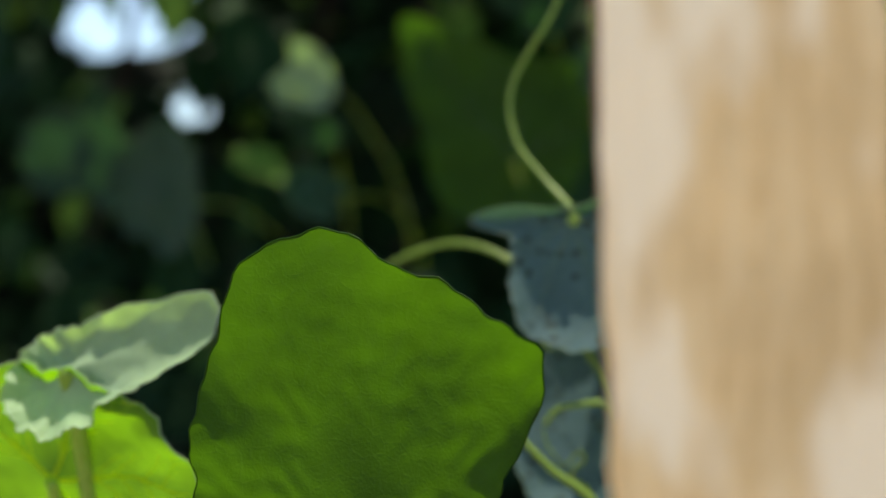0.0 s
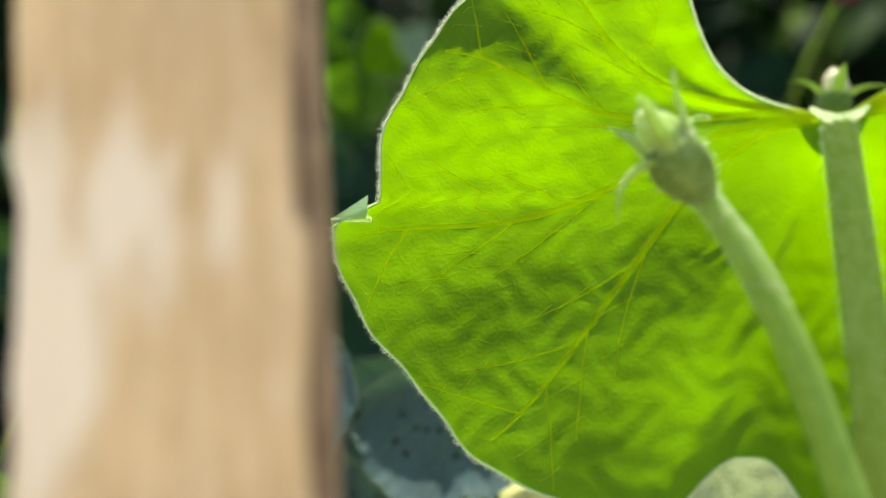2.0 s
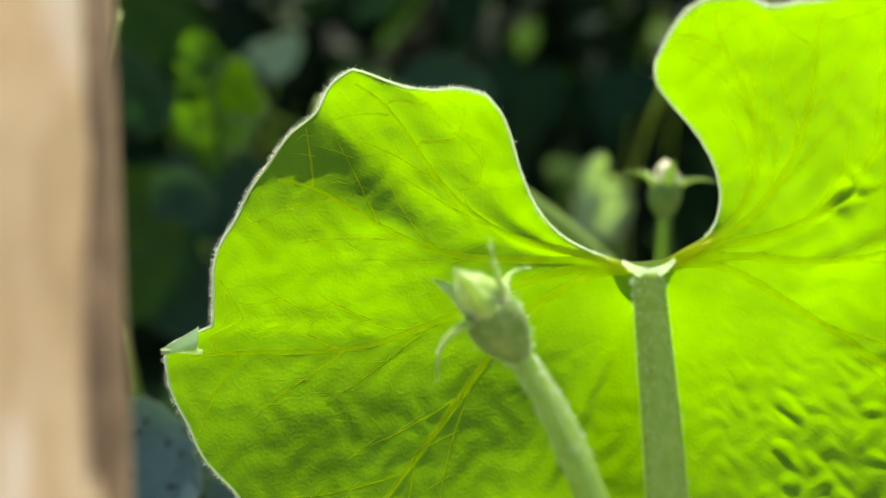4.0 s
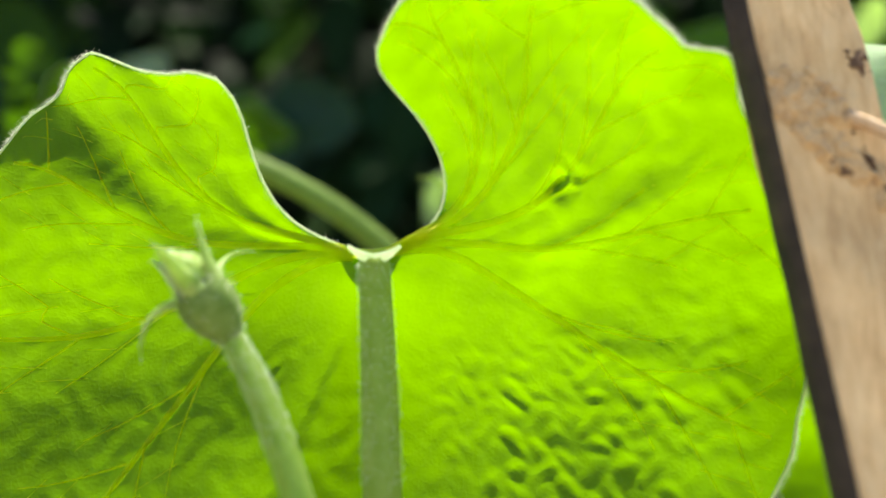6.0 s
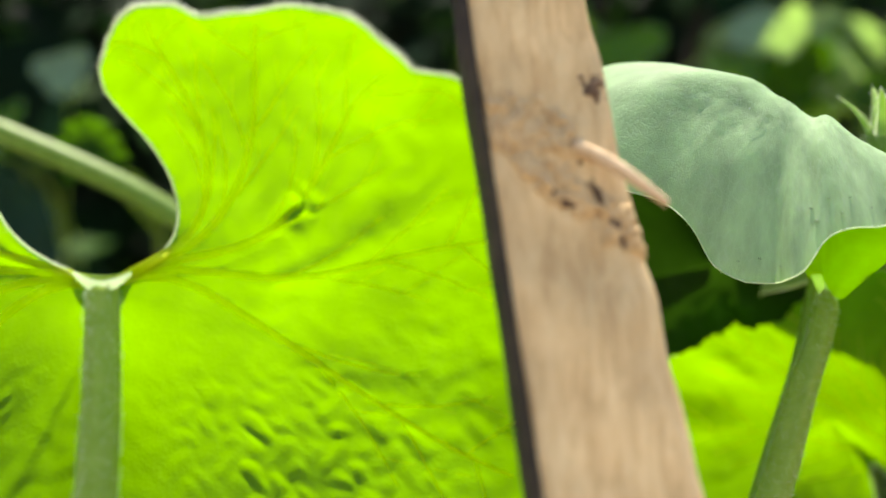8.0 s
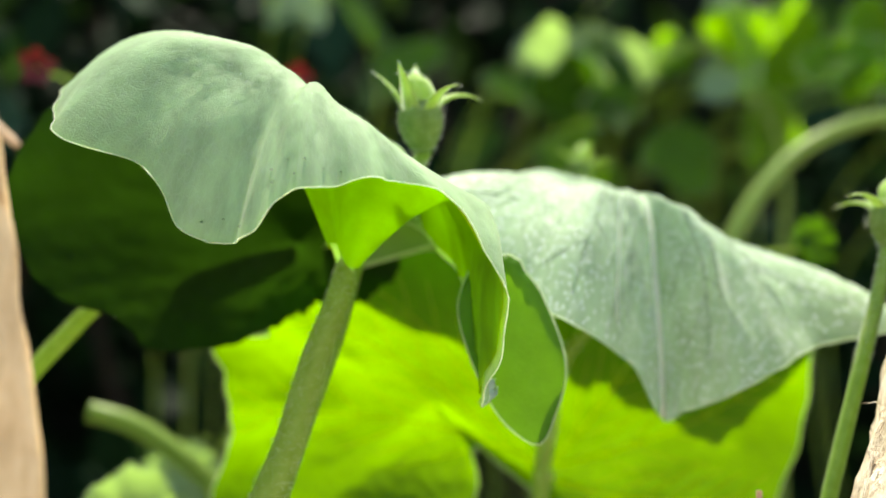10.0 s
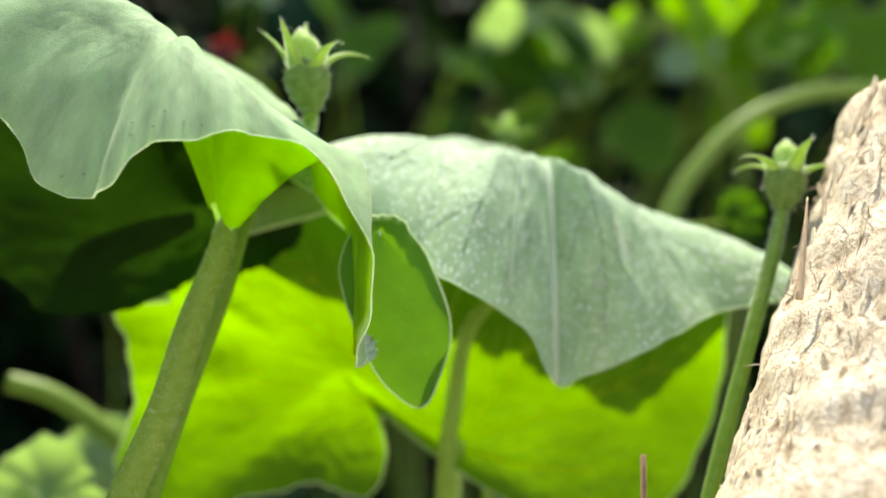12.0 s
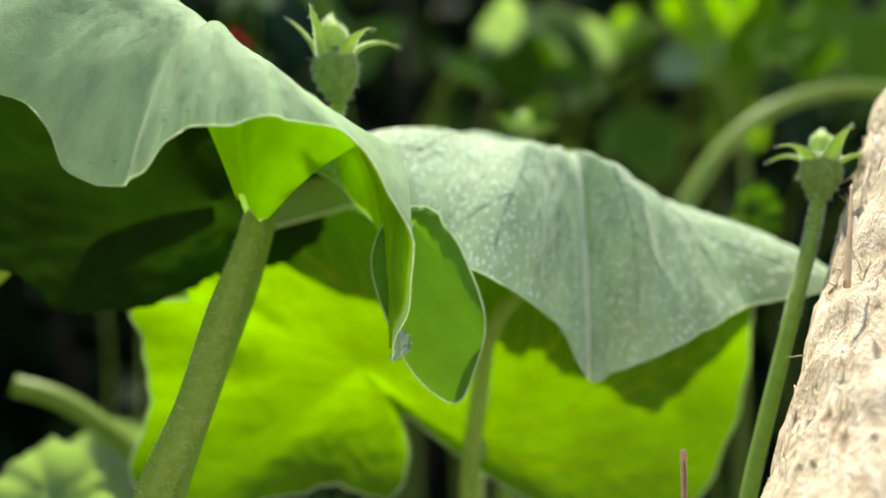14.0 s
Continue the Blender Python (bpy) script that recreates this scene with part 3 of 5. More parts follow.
# ---- ground and hedge ----
def ground():
    n = 60
    k = np.linspace(-1, 1, n)
    c = np.sign(k) * np.abs(k) ** 3 * 40
    x, y = np.meshgrid(c, c, indexing="ij")
    z = -0.012 + 0.012 * np.sin(x * 3.1) * np.sin(y * 2.7)
    verts = np.stack([x, y, z], -1).reshape(-1, 3)
    faces = [(i * n + j, (i + 1) * n + j, (i + 1) * n + j + 1, i * n + j + 1) for i in range(n - 1) for j in range(n - 1)]
    tagged(link("ground", verts, faces, SOIL), "unseen garden soil, pale to bounce light up", "ground", kind="structure")


ground()


def small_leaf(verts, faces, place, ahead, up, length, width, curl):
    """One pointed leaf of the hedge, folded along its middle."""
    a = np.array(ahead) / np.linalg.norm(ahead)
    s = np.cross(a, up)
    s /= np.linalg.norm(s) + 1e-9
    n = np.cross(s, a)
    b = len(verts)
    for t, w in ((0.0, 0.04), (0.22, 0.8), (0.45, 1.0), (0.72, 0.62), (1.0, 0.02)):
        mid = place + a * length * t - n * curl * length * t * t
        verts += [mid - s * width * w * 0.5 + n * width * 0.12 * w, mid, mid + s * width * w * 0.5 + n * width * 0.12 * w]
    for i in range(4):
        q = b + 3 * i
        faces += [(q, q + 1, q + 4, q + 3), (q + 1, q + 2, q + 5, q + 4)]


def hedge():
    rng = np.random.default_rng(11)
    top = thing("hedge", (0.3, 1.9, 0), "tall dense dark green hedge of broad pointed leaves in shade", "hedge")
    verts, faces = [], []
    base = np.array(top.location)
    made = 0
    while made < 11000:
        x, y, z = rng.uniform(-3.2, 4.2), rng.uniform(1.0, 2.3), rng.uniform(0.0, 2.3)
        # overhanging front and unseen height above are added to shade the foliage below
        front = 1.5 - 0.3 * z + 0.18 * math.sin(x * 2.3) + 0.12 * math.sin(x * 5.1 + z * 4)
        if y < front:
            continue
        # two gaps through which the sky shows
        fx, fz = -0.1 + (x + 0.1) * 2 / y, 0.55 + (z - 0.55) * 2 / y
        if ((fx + 1.54) / 0.22) ** 2 + ((fz - 1.13) / 0.11) ** 2 < 1 or ((fx + 1.36) / 0.12) ** 2 + ((fz - 0.865) / 0.05) ** 2 < 1:
            continue
        ahead = np.array([rng.normal(0, 0.6), rng.normal(-0.5, 0.4), rng.normal(-0.55, 0.5)])
        size = rng.uniform(0.07, 0.15)
        small_leaf(verts, faces, np.array([x, y, z]) - base, ahead, np.array([rng.normal(0, .3), -0.4, 1.0]), size, size * rng.uniform(0.5, 0.8), rng.uniform(0.0, 0.4))
        made += 1
    tagged(link("foliage", verts, faces, HEDGE, top, smooth=False), "pointed leaves with shade in their greens", kind="stuff")
    # stems that carry the foliage
    for k in range(22):
        x = -3.0 + 0.33 * k
        pts = [np.array([x, 1.9, -0.03]) - base]
        for h in (0.6, 1.2, 1.9):
            pts.append(np.array([x + rng.normal(0, 0.12), 1.8 + rng.normal(0, 0.1) - 0.1 * h, h]) - base)
        v, f = tube(bezier(pts, 6), [0.016, 0.006], 7)
        link("branch", v, f, BARK_AND_SHADE, top)


hedge()


def hedge_backdrop():
    """Lumpy sheet behind the hedge, its inner shade as near-black colour, with the gaps."""
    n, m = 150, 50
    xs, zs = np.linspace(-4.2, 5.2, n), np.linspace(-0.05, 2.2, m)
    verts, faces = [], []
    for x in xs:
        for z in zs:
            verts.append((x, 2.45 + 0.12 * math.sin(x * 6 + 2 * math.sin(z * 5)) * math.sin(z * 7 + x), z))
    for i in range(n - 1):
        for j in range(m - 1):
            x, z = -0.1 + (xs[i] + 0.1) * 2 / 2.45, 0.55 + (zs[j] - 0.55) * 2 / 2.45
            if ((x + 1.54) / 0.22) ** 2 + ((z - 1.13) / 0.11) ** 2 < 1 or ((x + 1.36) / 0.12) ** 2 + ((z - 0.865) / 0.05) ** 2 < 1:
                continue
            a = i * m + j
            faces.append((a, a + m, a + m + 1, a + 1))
    tagged(link("backdrop", verts, faces, CORE), "near-black sheet for the shade deep in the hedge", "hedge", kind="structure")


hedge_backdrop()


# ---- stakes ----
def stake(name, label, low, high, half, mat, sides=None, seed=2, twist=0.0, chips=0.0012, nz=90):
    """A stake from low to high. half: rows of how far along, half its width, half its depth; sides None: sawn square with worn edges, else a round log."""
    rng = np.random.default_rng(seed)
    top = thing(name, low, label, "wooden stake", "stakes")
    lo, hi = np.array(low, float), np.array(high, float)
    ax = (hi - lo) / np.linalg.norm(hi - lo)
    x = np.array([math.cos(twist), math.sin(twist), 0])
    x -= ax * (x @ ax)
    x /= np.linalg.norm(x)
    y = np.cross(ax, x)
    verts, faces = [], []
    ring = []
    if sides is None:
        for cx, cy in ((-1, -1), (1, -1), (1, 1), (-1, 1)):
            for k in range(4):
                a = math.atan2(cy, cx) - math.pi / 4 + math.pi / 6 * k
                ring.append((cx * 0.86 + 0.14 * math.cos(a), cy * 0.86 + 0.14 * math.sin(a)))
            nx, ny = {(-1, -1): (1, 0), (1, -1): (0, 1), (1, 1): (-1, 0), (-1, 1): (0, -1)}[(cx, cy)]
            for k in (0.2, 0.4, 0.6, 0.8):
                ring.append((cx + nx * 2 * k if nx else cx, cy + ny * 2 * k if ny else cy))
    else:
        ring = [(math.cos(math.tau * k / sides), math.sin(math.tau * k / sides)) for k in range(sides)]
    m = len(ring)
    for i in range(nz + 1):
        t = i / nz
        w = [np.interp(t, [h[0] for h in half], [h[k] for h in half]) for k in (1, 2)]
        c = lo + (hi - lo) * t
        for j, (a, b) in enumerate(ring):
            p = c + x * a * w[0] + y * b * w[1]
            q = noise.noise(Vector(p * 60)) * chips + noise.noise(Vector((p[0] * 240, p[1] * 240, p[2] * 40))) * chips * 0.6
            out = x * a + y * b
            verts.append(p + out / np.linalg.norm(out) * q - lo)
    for i in range(nz):
        for j in range(m):
            a, b = i * m + j, i * m + (j + 1) % m
            faces.append((a, b, b + m, a + m))
    faces.append(tuple(reversed(range(m))))
    faces.append(tuple(nz * m + j for j in range(m)))
    link("shaft", verts, faces, mat, top)
    return top



def bark_strips():
    """Brown inner bark left along both edges of the pale stake."""
    st = bpy.data.objects["stake"]
    lo, hi = np.array((-0.0770, 0.168, -0.03)), np.array((-0.1235, 0.233, 1.0))
    for side in (-1, 1):
        v, f = [], []
        for i in range(161):
            t = i / 160
            c = (hi - lo) * t
            wide = 0.9 + 0.5 * noise.noise(Vector((t * 9, side * 3, 1)))
            for k in range(6):
                q = (-1 + 0.4 * k) * 0.011 * wide
                out = 0.0302 + (0.0012 if 0 < k < 5 else -0.001) + 0.0008 * noise.noise(Vector((t * 30, k * 0.3, side)))
                v.append(c + np.array([side * out, q, 0]))
        for i in range(160):
            for k in range(5):
                f.append((i * 6 + k, i * 6 + k + 1, i * 6 + k + 7, i * 6 + k + 6))
        link("edge_strip", v, f, BARK_BROWN, st, "brown inner bark along an edge")


stake("stake", "pale peeled wooden stake with whitish patches, weathered", (-0.0770, 0.168, -0.03), (-0.1235, 0.233, 1.0), ((0, 0.0305, 0.012), (1, 0.029, 0.012)), POST_PALE, seed=4, chips=0.002)
bark_strips()


def leaning_stake():
    """The sawn stake in the middle, with a mud crust, a crack and a torn splinter."""
    lo, hi = (0.3079, 0.1640, -0.03), (0.18392, 0.28657, 0.74)
    st = stake("stake", "brown sawn wooden stake, leaning, crusted with dry mud, a torn splinter", lo, hi, ((0, 0.028, 0.0065), (0.7753, 0.0236, 0.0055), (0.9623, 0.0186, 0.0055), (1, 0.0175, 0.005)), POST_TAN, seed=8, twist=0.16, chips=0.0014, nz=160)
    rng = np.random.default_rng(21)
    lo, hi = np.array(lo), np.array(hi)

    def on_face(z, across, out):
        """A place on the side towards the path."""
        t = (z - lo[2]) / (hi[2] - lo[2])
        w = np.interp(t, (0, 0.7753, 0.9623, 1), (0.028, 0.0236, 0.0186, 0.0175))
        d = np.interp(t, (0, 0.7753, 0.9623, 1), (0.0065, 0.0055, 0.0055, 0.005))
        c = lo + (hi - lo) * t
        return c + np.array([0.985 * across * w + 0.16 * (d + out), 0.16 * across * w - 0.985 * (d + out), 0]) - lo

    def crust(name, mat, mask, thick, seed):
        """A layer of dirt: a sheet with a rough, broken edge that lies on the wood where mask lets it."""
        n, m = 90, 170
        v, keep, f = [], {}, []
        high = np.zeros((n, m))
        for i in range(n):
            for j in range(m):
                across, z = -0.98 + 1.96 * i / (n - 1), 0.60 + 0.10 * j / (m - 1)
                p = Vector((across * 0.022, z, seed))
                q = 0.42 * noise.noise(p * 105) + 0.38 * noise.noise(p * 260) + 0.33 * noise.noise(p * 640)
                high[i, j] = mask(across, z) + q
        for i in range(n):
            for j in range(m):
                across, z = -0.98 + 1.96 * i / (n - 1), 0.60 + 0.10 * j / (m - 1)
                p = Vector((across * 0.022, z, seed + 5))
                grain = 0.45 * noise.noise(p * 230) + 0.30 * noise.noise(p * 600) if high[i, j] > 0 else 0.0
                v.append(on_face(z, across, thick * (0.7 * min(1.0, max(-0.7, high[i, j] * 1.6)) + grain) + 0.0003))
        for i in range(n - 1):
            for j in range(m - 1):
                if high[i:i + 2, j:j + 2].max() > 0:
                    f.append((i * m + j, i * m + m + j, i * m + m + j + 1, i * m + j + 1))
        link(name, v, f, mat, st)

    def band(across, z, z0, tilt, wide, left, right):
        """Greatest on a slanting band of the face."""
        off = (z - z0 - tilt * across) / wide
        side = max(0.0, left - across, across - right)
        return 0.35 - off * off - 3.0 * side

    crust("mud_crust", MUD, lambda a, z: max(band(a, z, 0.674, -0.004, 0.015, -0.92, 0.2), band(a, z, 0.659, -0.012, 0.011, -0.6, 0.98)), 0.0036, 3.0)
    crust("mud_stain", MUD_DARK, lambda a, z: max(band(a, z, 0.655, -0.014, 0.0035, -0.5, 0.15), band(a, z, 0.682, -0.05, 0.009, 0.5, 0.72), band(a, z, 0.690, 0.0, 0.012, 0.82, 1.0)) - 0.12, 0.0032, 9.0)
    # near-black strip: the shade of the narrow side put into colour
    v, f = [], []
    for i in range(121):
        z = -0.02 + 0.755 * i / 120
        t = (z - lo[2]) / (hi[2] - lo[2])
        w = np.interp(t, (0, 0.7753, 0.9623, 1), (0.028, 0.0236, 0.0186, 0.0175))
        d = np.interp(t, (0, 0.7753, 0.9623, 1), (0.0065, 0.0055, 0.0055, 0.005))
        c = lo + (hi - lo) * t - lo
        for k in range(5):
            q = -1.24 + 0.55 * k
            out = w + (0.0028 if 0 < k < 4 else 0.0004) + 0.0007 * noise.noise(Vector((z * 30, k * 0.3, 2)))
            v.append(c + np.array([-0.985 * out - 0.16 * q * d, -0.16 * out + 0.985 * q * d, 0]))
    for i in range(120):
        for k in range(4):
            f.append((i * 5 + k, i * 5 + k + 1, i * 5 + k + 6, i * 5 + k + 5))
    link("edge_strip", v, f, BARK_AND_SHADE, st, "dark strip, shade of the narrow side as colour")
    a, b = on_face(0.672, 0.28, 0.001), on_face(0.6545, 1.25, 0.011)
    v, f = tube(bezier([a, a * 0.6 + b * 0.4 + np.array([0, -0.0015, 0.001]), b], 8), [0.0022, 0.0021, 0.0019, 0.0012], 6)
    link("splinter", v, f, SPLINTER, st, "torn pale splinter")
    return st


leaning_stake()


def log_stake():
    lo, hi = (0.2144, 0.0773, -0.03), (0.619, 0.3227, 0.671)
    st = stake("stake", "thick round log stake with pale flaking bark, leaning, sunlit", lo, hi, ((0, 0.047, 0.047), (1, 0.042, 0.042)), BARK, sides=64, seed=15, chips=0.0032, nz=220)
    rng = np.random.default_rng(3)
    lo, hi = np.array(lo), np.array(hi)
    ax = (hi - lo) / np.linalg.norm(hi - lo)
    x = np.cross(ax, (0, 1, 0))
    x /= np.linalg.norm(x)
    y = np.cross(ax, x)
    v, f = [], []
    for k in range(900):
        t, a = rng.uniform(0.7, 1.0), rng.uniform(0, math.tau)
        out = x * math.cos(a) + y * math.sin(a)
        side = np.cross(ax, out)
        c = lo + (hi - lo) * t + out * 0.0425
        w, h, q = rng.uniform(0.0004, 0.0022), rng.uniform(0.002, 0.010), rng.uniform(0.0004, 0.0026)
        b = len(v)
        # a thin scale, fast at one end and lifted at the other, with a ragged outline
        edge = [(rng.uniform(-1.1, -0.6), -1), (rng.uniform(0.5, 1.1), rng.uniform(-1, -0.7)), (rng.uniform(0.7, 1.2), 0.1), (rng.uniform(0.1, 0.7), rng.uniform(0.7, 1)), (rng.uniform(-0.7, -0.2), 1), (rng.uniform(-1.2, -0.7), 0.0)]
        for s0, h0 in edge:
            v.append(c + side * w * s0 + ax * h * h0 - lo + out * (q * (0.5 + 0.5 * h0) ** 2 - 0.0006))
        for s0, h0 in edge:
            v.append(c + side * w * s0 * 0.9 + ax * h * h0 * 0.95 - lo + out * (q * (0.5 + 0.5 * h0) ** 2 - 0.0002))
        f += [tuple(b + 6 + m for m in range(6)), tuple(b + 5 - m for m in range(6))] + [(b + m, b + (m + 1) % 6, b + 6 + (m + 1) % 6, b + 6 + m) for m in range(6)]
    tagged(link("flaking_bark", v, f, BARK, st, smooth=False), kind="stuff")
    # a long splinter and curled fibres along the shaded edge
    v, f = tube(bezier([np.array(p) - lo for p in ((0.5225, 0.281, 0.603), (0.527, 0.285, 0.622), (0.5319, 0.29, 0.640))], 8), [0.0014, 0.0010, 0.0003], 6)
    link("splinter", v, f, SPLINTER, st, "thin upright splinter")
    v, f = [], []
    left = -x if x[0] > 0 else x
    for k in range(46):
        t = rng.uniform(0.78, 0.99)
        out = left * math.cos(q := rng.normal(0, 0.35)) - np.cross(ax, left) * math.sin(q)
        p = lo + (hi - lo) * t + out * 0.0425 - lo
        way, turn, size = out + ax * rng.normal(0.2, 0.7), rng.uniform(-2.5, 2.5), rng.uniform(0.0015, 0.0055)
        line = [p - out * 0.001]
        for s in range(7):
            way = way / np.linalg.norm(way) + ax * turn * 0.25 + rng.normal(0, 0.2, 3)
            line.append(line[-1] + way / np.linalg.norm(way) * size / 4)
        tube(np.array(line), [0.00022, 0.00018, 0.00006], 5, 0, v, f)
    tagged(link("loose_fibre", v, f, BARK, st), "curled loose bark fibres", kind="stuff")


log_stake()


# ---- the near leaves and buds ----
# the great backlit leaf between the two stakes
REACH = [(2.6, .068), (6.7, .081), (10.5, .086), (26.7, .0938), (37.4, .1067), (42.7, .1135), (48, .1172), (56, .118), (60.5, .128), (66, .127), (77, .1266), (92, .133), (102.6, .142), (112, .147),
               (120, .149), (140, .145), (165, .135), (182, .122), (195.6, .104), (202, .115), (206, .138), (218, .145), (229, .155), (240, .160), (251, .169), (261.8, .172), (263.5, .152), (271.4, .147), (280, .1357),
               (287.7, .127), (296, .1217), (305.8, .1185), (308.1, .1017), (310.9, .0933), (315.2, .0867), (319.5, .078)]


def half_way(a, r):
    """Half the reach, evened out beside the long tip of the side lobe."""
    return 0.5 * (np.mean([q for d, q in REACH if abs(d - a) < 20]) if 225 < a < 300 else r)


GREAT = Blade([(a, r * (1 + 0.055 * math.exp(-((a - 288) / 15) ** 2) - 0.018 * math.exp(-((a - 25) / 30) ** 2)), -0.006 + 0.012 * math.exp(-((a - 205) / 42) ** 2) - 0.020 * math.exp(-((a - 300) / 16) ** 2), half_way(a, r)) for a, r in REACH],
              (0.98, -0.19, 0), (0, -0.2, 1), False, swirl=(58, 28), seed=4, bend=(0.5, -0.010, -0.016), ripple=0.0006, crease=0.0006, rim=-0.006, cup=1.45, quilt=(0.0078, 0.00013),
              folds=((283, 5, 0.007, 0.45, 0.8), (294, 5, 0.007, 0.35, 0.8), (70, 4, 0.003), (216, 27, 0.022, 0.08, 0.75), (252, 5, 0.0015), (104, 4, 0.0015), (131, 4, 0.0015)),
              pucker=((135, 20, 0.54, 0.24, 0.0007), (54, 5, 0.56, 0.05, 0.0026), (224, 6, 0.33, 0.10, 0.0005), (118, 24, 0.75, 0.25, 0.0004)))
gourd_leaf((0.0620, 0.3130, 0.6305), "large bright green gourd leaf lit from behind, hairy pale rim", GREAT, LEAF,
           [(0, 0, 0), (0.0012, -0.004, -0.03), (0.002, -0.012, -0.07), (0.001, 0.0, -0.3), (0, 0.02, -0.64)], (0.0049, 0.0058, 0.0062, 0.0066), fine=2.3, fuzz=8000, primaries=(15, 33, 55, 82, 114, 230, 258, 284, 303), seed=2, hair_long=0.0021, vein_r=0.0009, rim_r=0.00045, vein_from=0.06)

# the drooping leaf behind the leaning stake
DROOP = Blade([(0, .0768, .0555, .0312, .1260, 0), (35, .0584, .0372, .0302, .1050, 0), (57, .0465, .0228, .0284, .1005, 0), (80, .0558, -.0052, .0338, .0995, -5), (105, .0560, -.0345, .0440, .1004, -22), (121, .0580, -.0460, .0521, .0972, -32),
               (131, .0680, -.0300, .0591, .0877, -28), (140, .0780, -.0060, .0606, .0665, -18), (152, .0680, .0250, .0434, .0610, -5), (170, .0560, .0330, .0311, .0869, 0), (192, .0570, .0295, .0258, .1130, 0), (202, .0580, .0285, .0252, .1230, 0), (208, .0590, .0250, .0249, .1290, 0), (214, .0605, .0150, .0248, .1350, 0), (222, .0620, .0110, .0260, .1440, 0),
               (232, .0660, .0110, .0285, .1530, 0), (239, .0700, .0180, .0320, .1550, 0), (244, .0740, .0310, .0350, .1558, 0), (250, .0840, .0400, .0385, .1562, 0), (259, .1040, .0480, .0439, .1567, 0), (290, .1120, .0850, .0520, .1442, 0)], (1, 0, 0), (0, 1, 0), True, seed=9, crease=0.0005, ripple=0.001, folds=((200, 6, 0.002), (221, 5, -0.008, 0.65, 0.95), (233, 5, 0.012, 0.65, 0.95), (247, 5, -0.010, 0.65, 0.95), (261, 6, 0.010, 0.65, 0.95)), pucker=((242, 18, 0.85, 0.25, 0.0012),))
gourd_leaf((0.325, 0.360, 0.623), "drooping gourd leaf, pale dusty top, bright green underside, wet", DROOP, LEAF_DROOP,
           [(0.002, 0.001, 0.016), (0, 0, 0.001), (-0.0105, 0.0, -0.031), (-0.020, 0.0, -0.064), (-0.033, 0.0, -0.097), (-0.05, 0.01, -0.25), (-0.05, 0.03, -0.64)], (0.0012, 0.0046, 0.0056, 0.006, 0.0064, 0.0068, 0.007), fine=1.5, fuzz=2500, seed=6, hair_long=0.0008)

# the dusty leaf further back
DUSTY = Blade([(0, .0452, .0325, .0235, .1036), (40, .0599, .0202, .0324, .0832), (70, .0950, .0051, .0496, .0679), (95, .1219, -.0070, .0584, .0562), (112, .1359, -.0130, .0565, .0536), (130, .0952, -.0200, .0429, .0727), (152, .0740, -.0370, .0400, .0990),
               (163, .0640, -.0450, .0700, .1000), (172, .0590, -.0500, .0760, .1030), (178, .0570, -.0530, .0560, .1160), (184, .0560, -.0540, .0320, .1210), (188, .0600, -.0510, .0321, .1200), (195, .0620, -.0340, .0319, .1182), (204, .0700, -.0240, .0341, .1122), (214, .0880, -.0140, .0382, .1079),
               (226, .0940, -.0040, .0430, .1041), (238, .1000, .0110, .0468, .1004), (256, .1311, .0341, .0512, .0943), (272, .1480, .0230, .0530, .0940), (300, .0885, .0470, .0428, .0979)], (1, 0, 0), (0, 1, 0), True, seed=14, crease=0.0010, ripple=0.0008,
              quilt=(0.008, 0.0004), folds=((181, 2.0, 0.016, 0.45, 0.75), (171, 6, -0.016, 0.45, 0.75), (158, 4, 0.004, 0.5, 0.8), (140, 5, 0.004, 0.5, 0.8), (205, 4, 0.003, 0.5, 0.8)))
gourd_leaf((0.470, 0.430, 0.620), "broad drooping grey-green gourd leaf dusted with white specks", DUSTY, LEAF_DUSTY,
           [(0, 0, 0), (-0.028, 0.006, -0.030), (-0.035, 0.012, -0.070), (-0.036, 0.014, -0.25), (-0.036, 0.02, -0.64)], (0.0026, 0.0042, 0.005), fine=1.4, fuzz=1600, primaries=(30, 75, 105, 135, 168, 196, 214, 245, 290, 330), vein_mat=VEIN_DARK, vein_r=0.00045, seed=7, hair_long=0.0007)

# the lime leaf under it; its stalk joins it off the middle
LIME = Blade([(0, .078), (26, .0843), (54, .1223), (70, .17), (79, .20), (89, .20), (102, .19), (113, .18), (121, .15), (127, .115), (131, .075), (135, .034), (142, .033), (149, .0464), (166, .0642), (190, .0576), (205, .066), (218, .0836),
              (228, .1165), (237, .1209), (245, .1193), (255, .1065), (264, .1013), (277, .1052), (285, .1122), (291, .096), (297, .091), (303, .099), (315, .0862), (330, .0786), (351, .0778)],
             (1, -0.1, 0), (0, -0.17, 1), True, seed=23, bend=(0.5, -0.004, -0.008), ripple=0.0008, crease=0.0006, cup=2.2, quilt=(0.010, 0.0001), folds=((292, 6, 0.004), (262, 8, 0.004), (20, 8, 0.004)))
gourd_leaf((0.3815, 0.4620, 0.5683), "bright lime gourd leaf lit from behind under a dusty leaf", LIME, LEAF,
           [(0, 0, 0), (0.0, 0.01, -0.03), (0.0, 0.02, -0.2), (0, 0.03, -0.55)], (0.0045, 0.006), fine=1.4, fuzz=2600, primaries=(20, 62, 84, 108, 268, 300, 325), seed=12, vein_r=0.0006, foot=(0.0590, -0.0369), hair_long=0.0011, rim_r=0.0004)


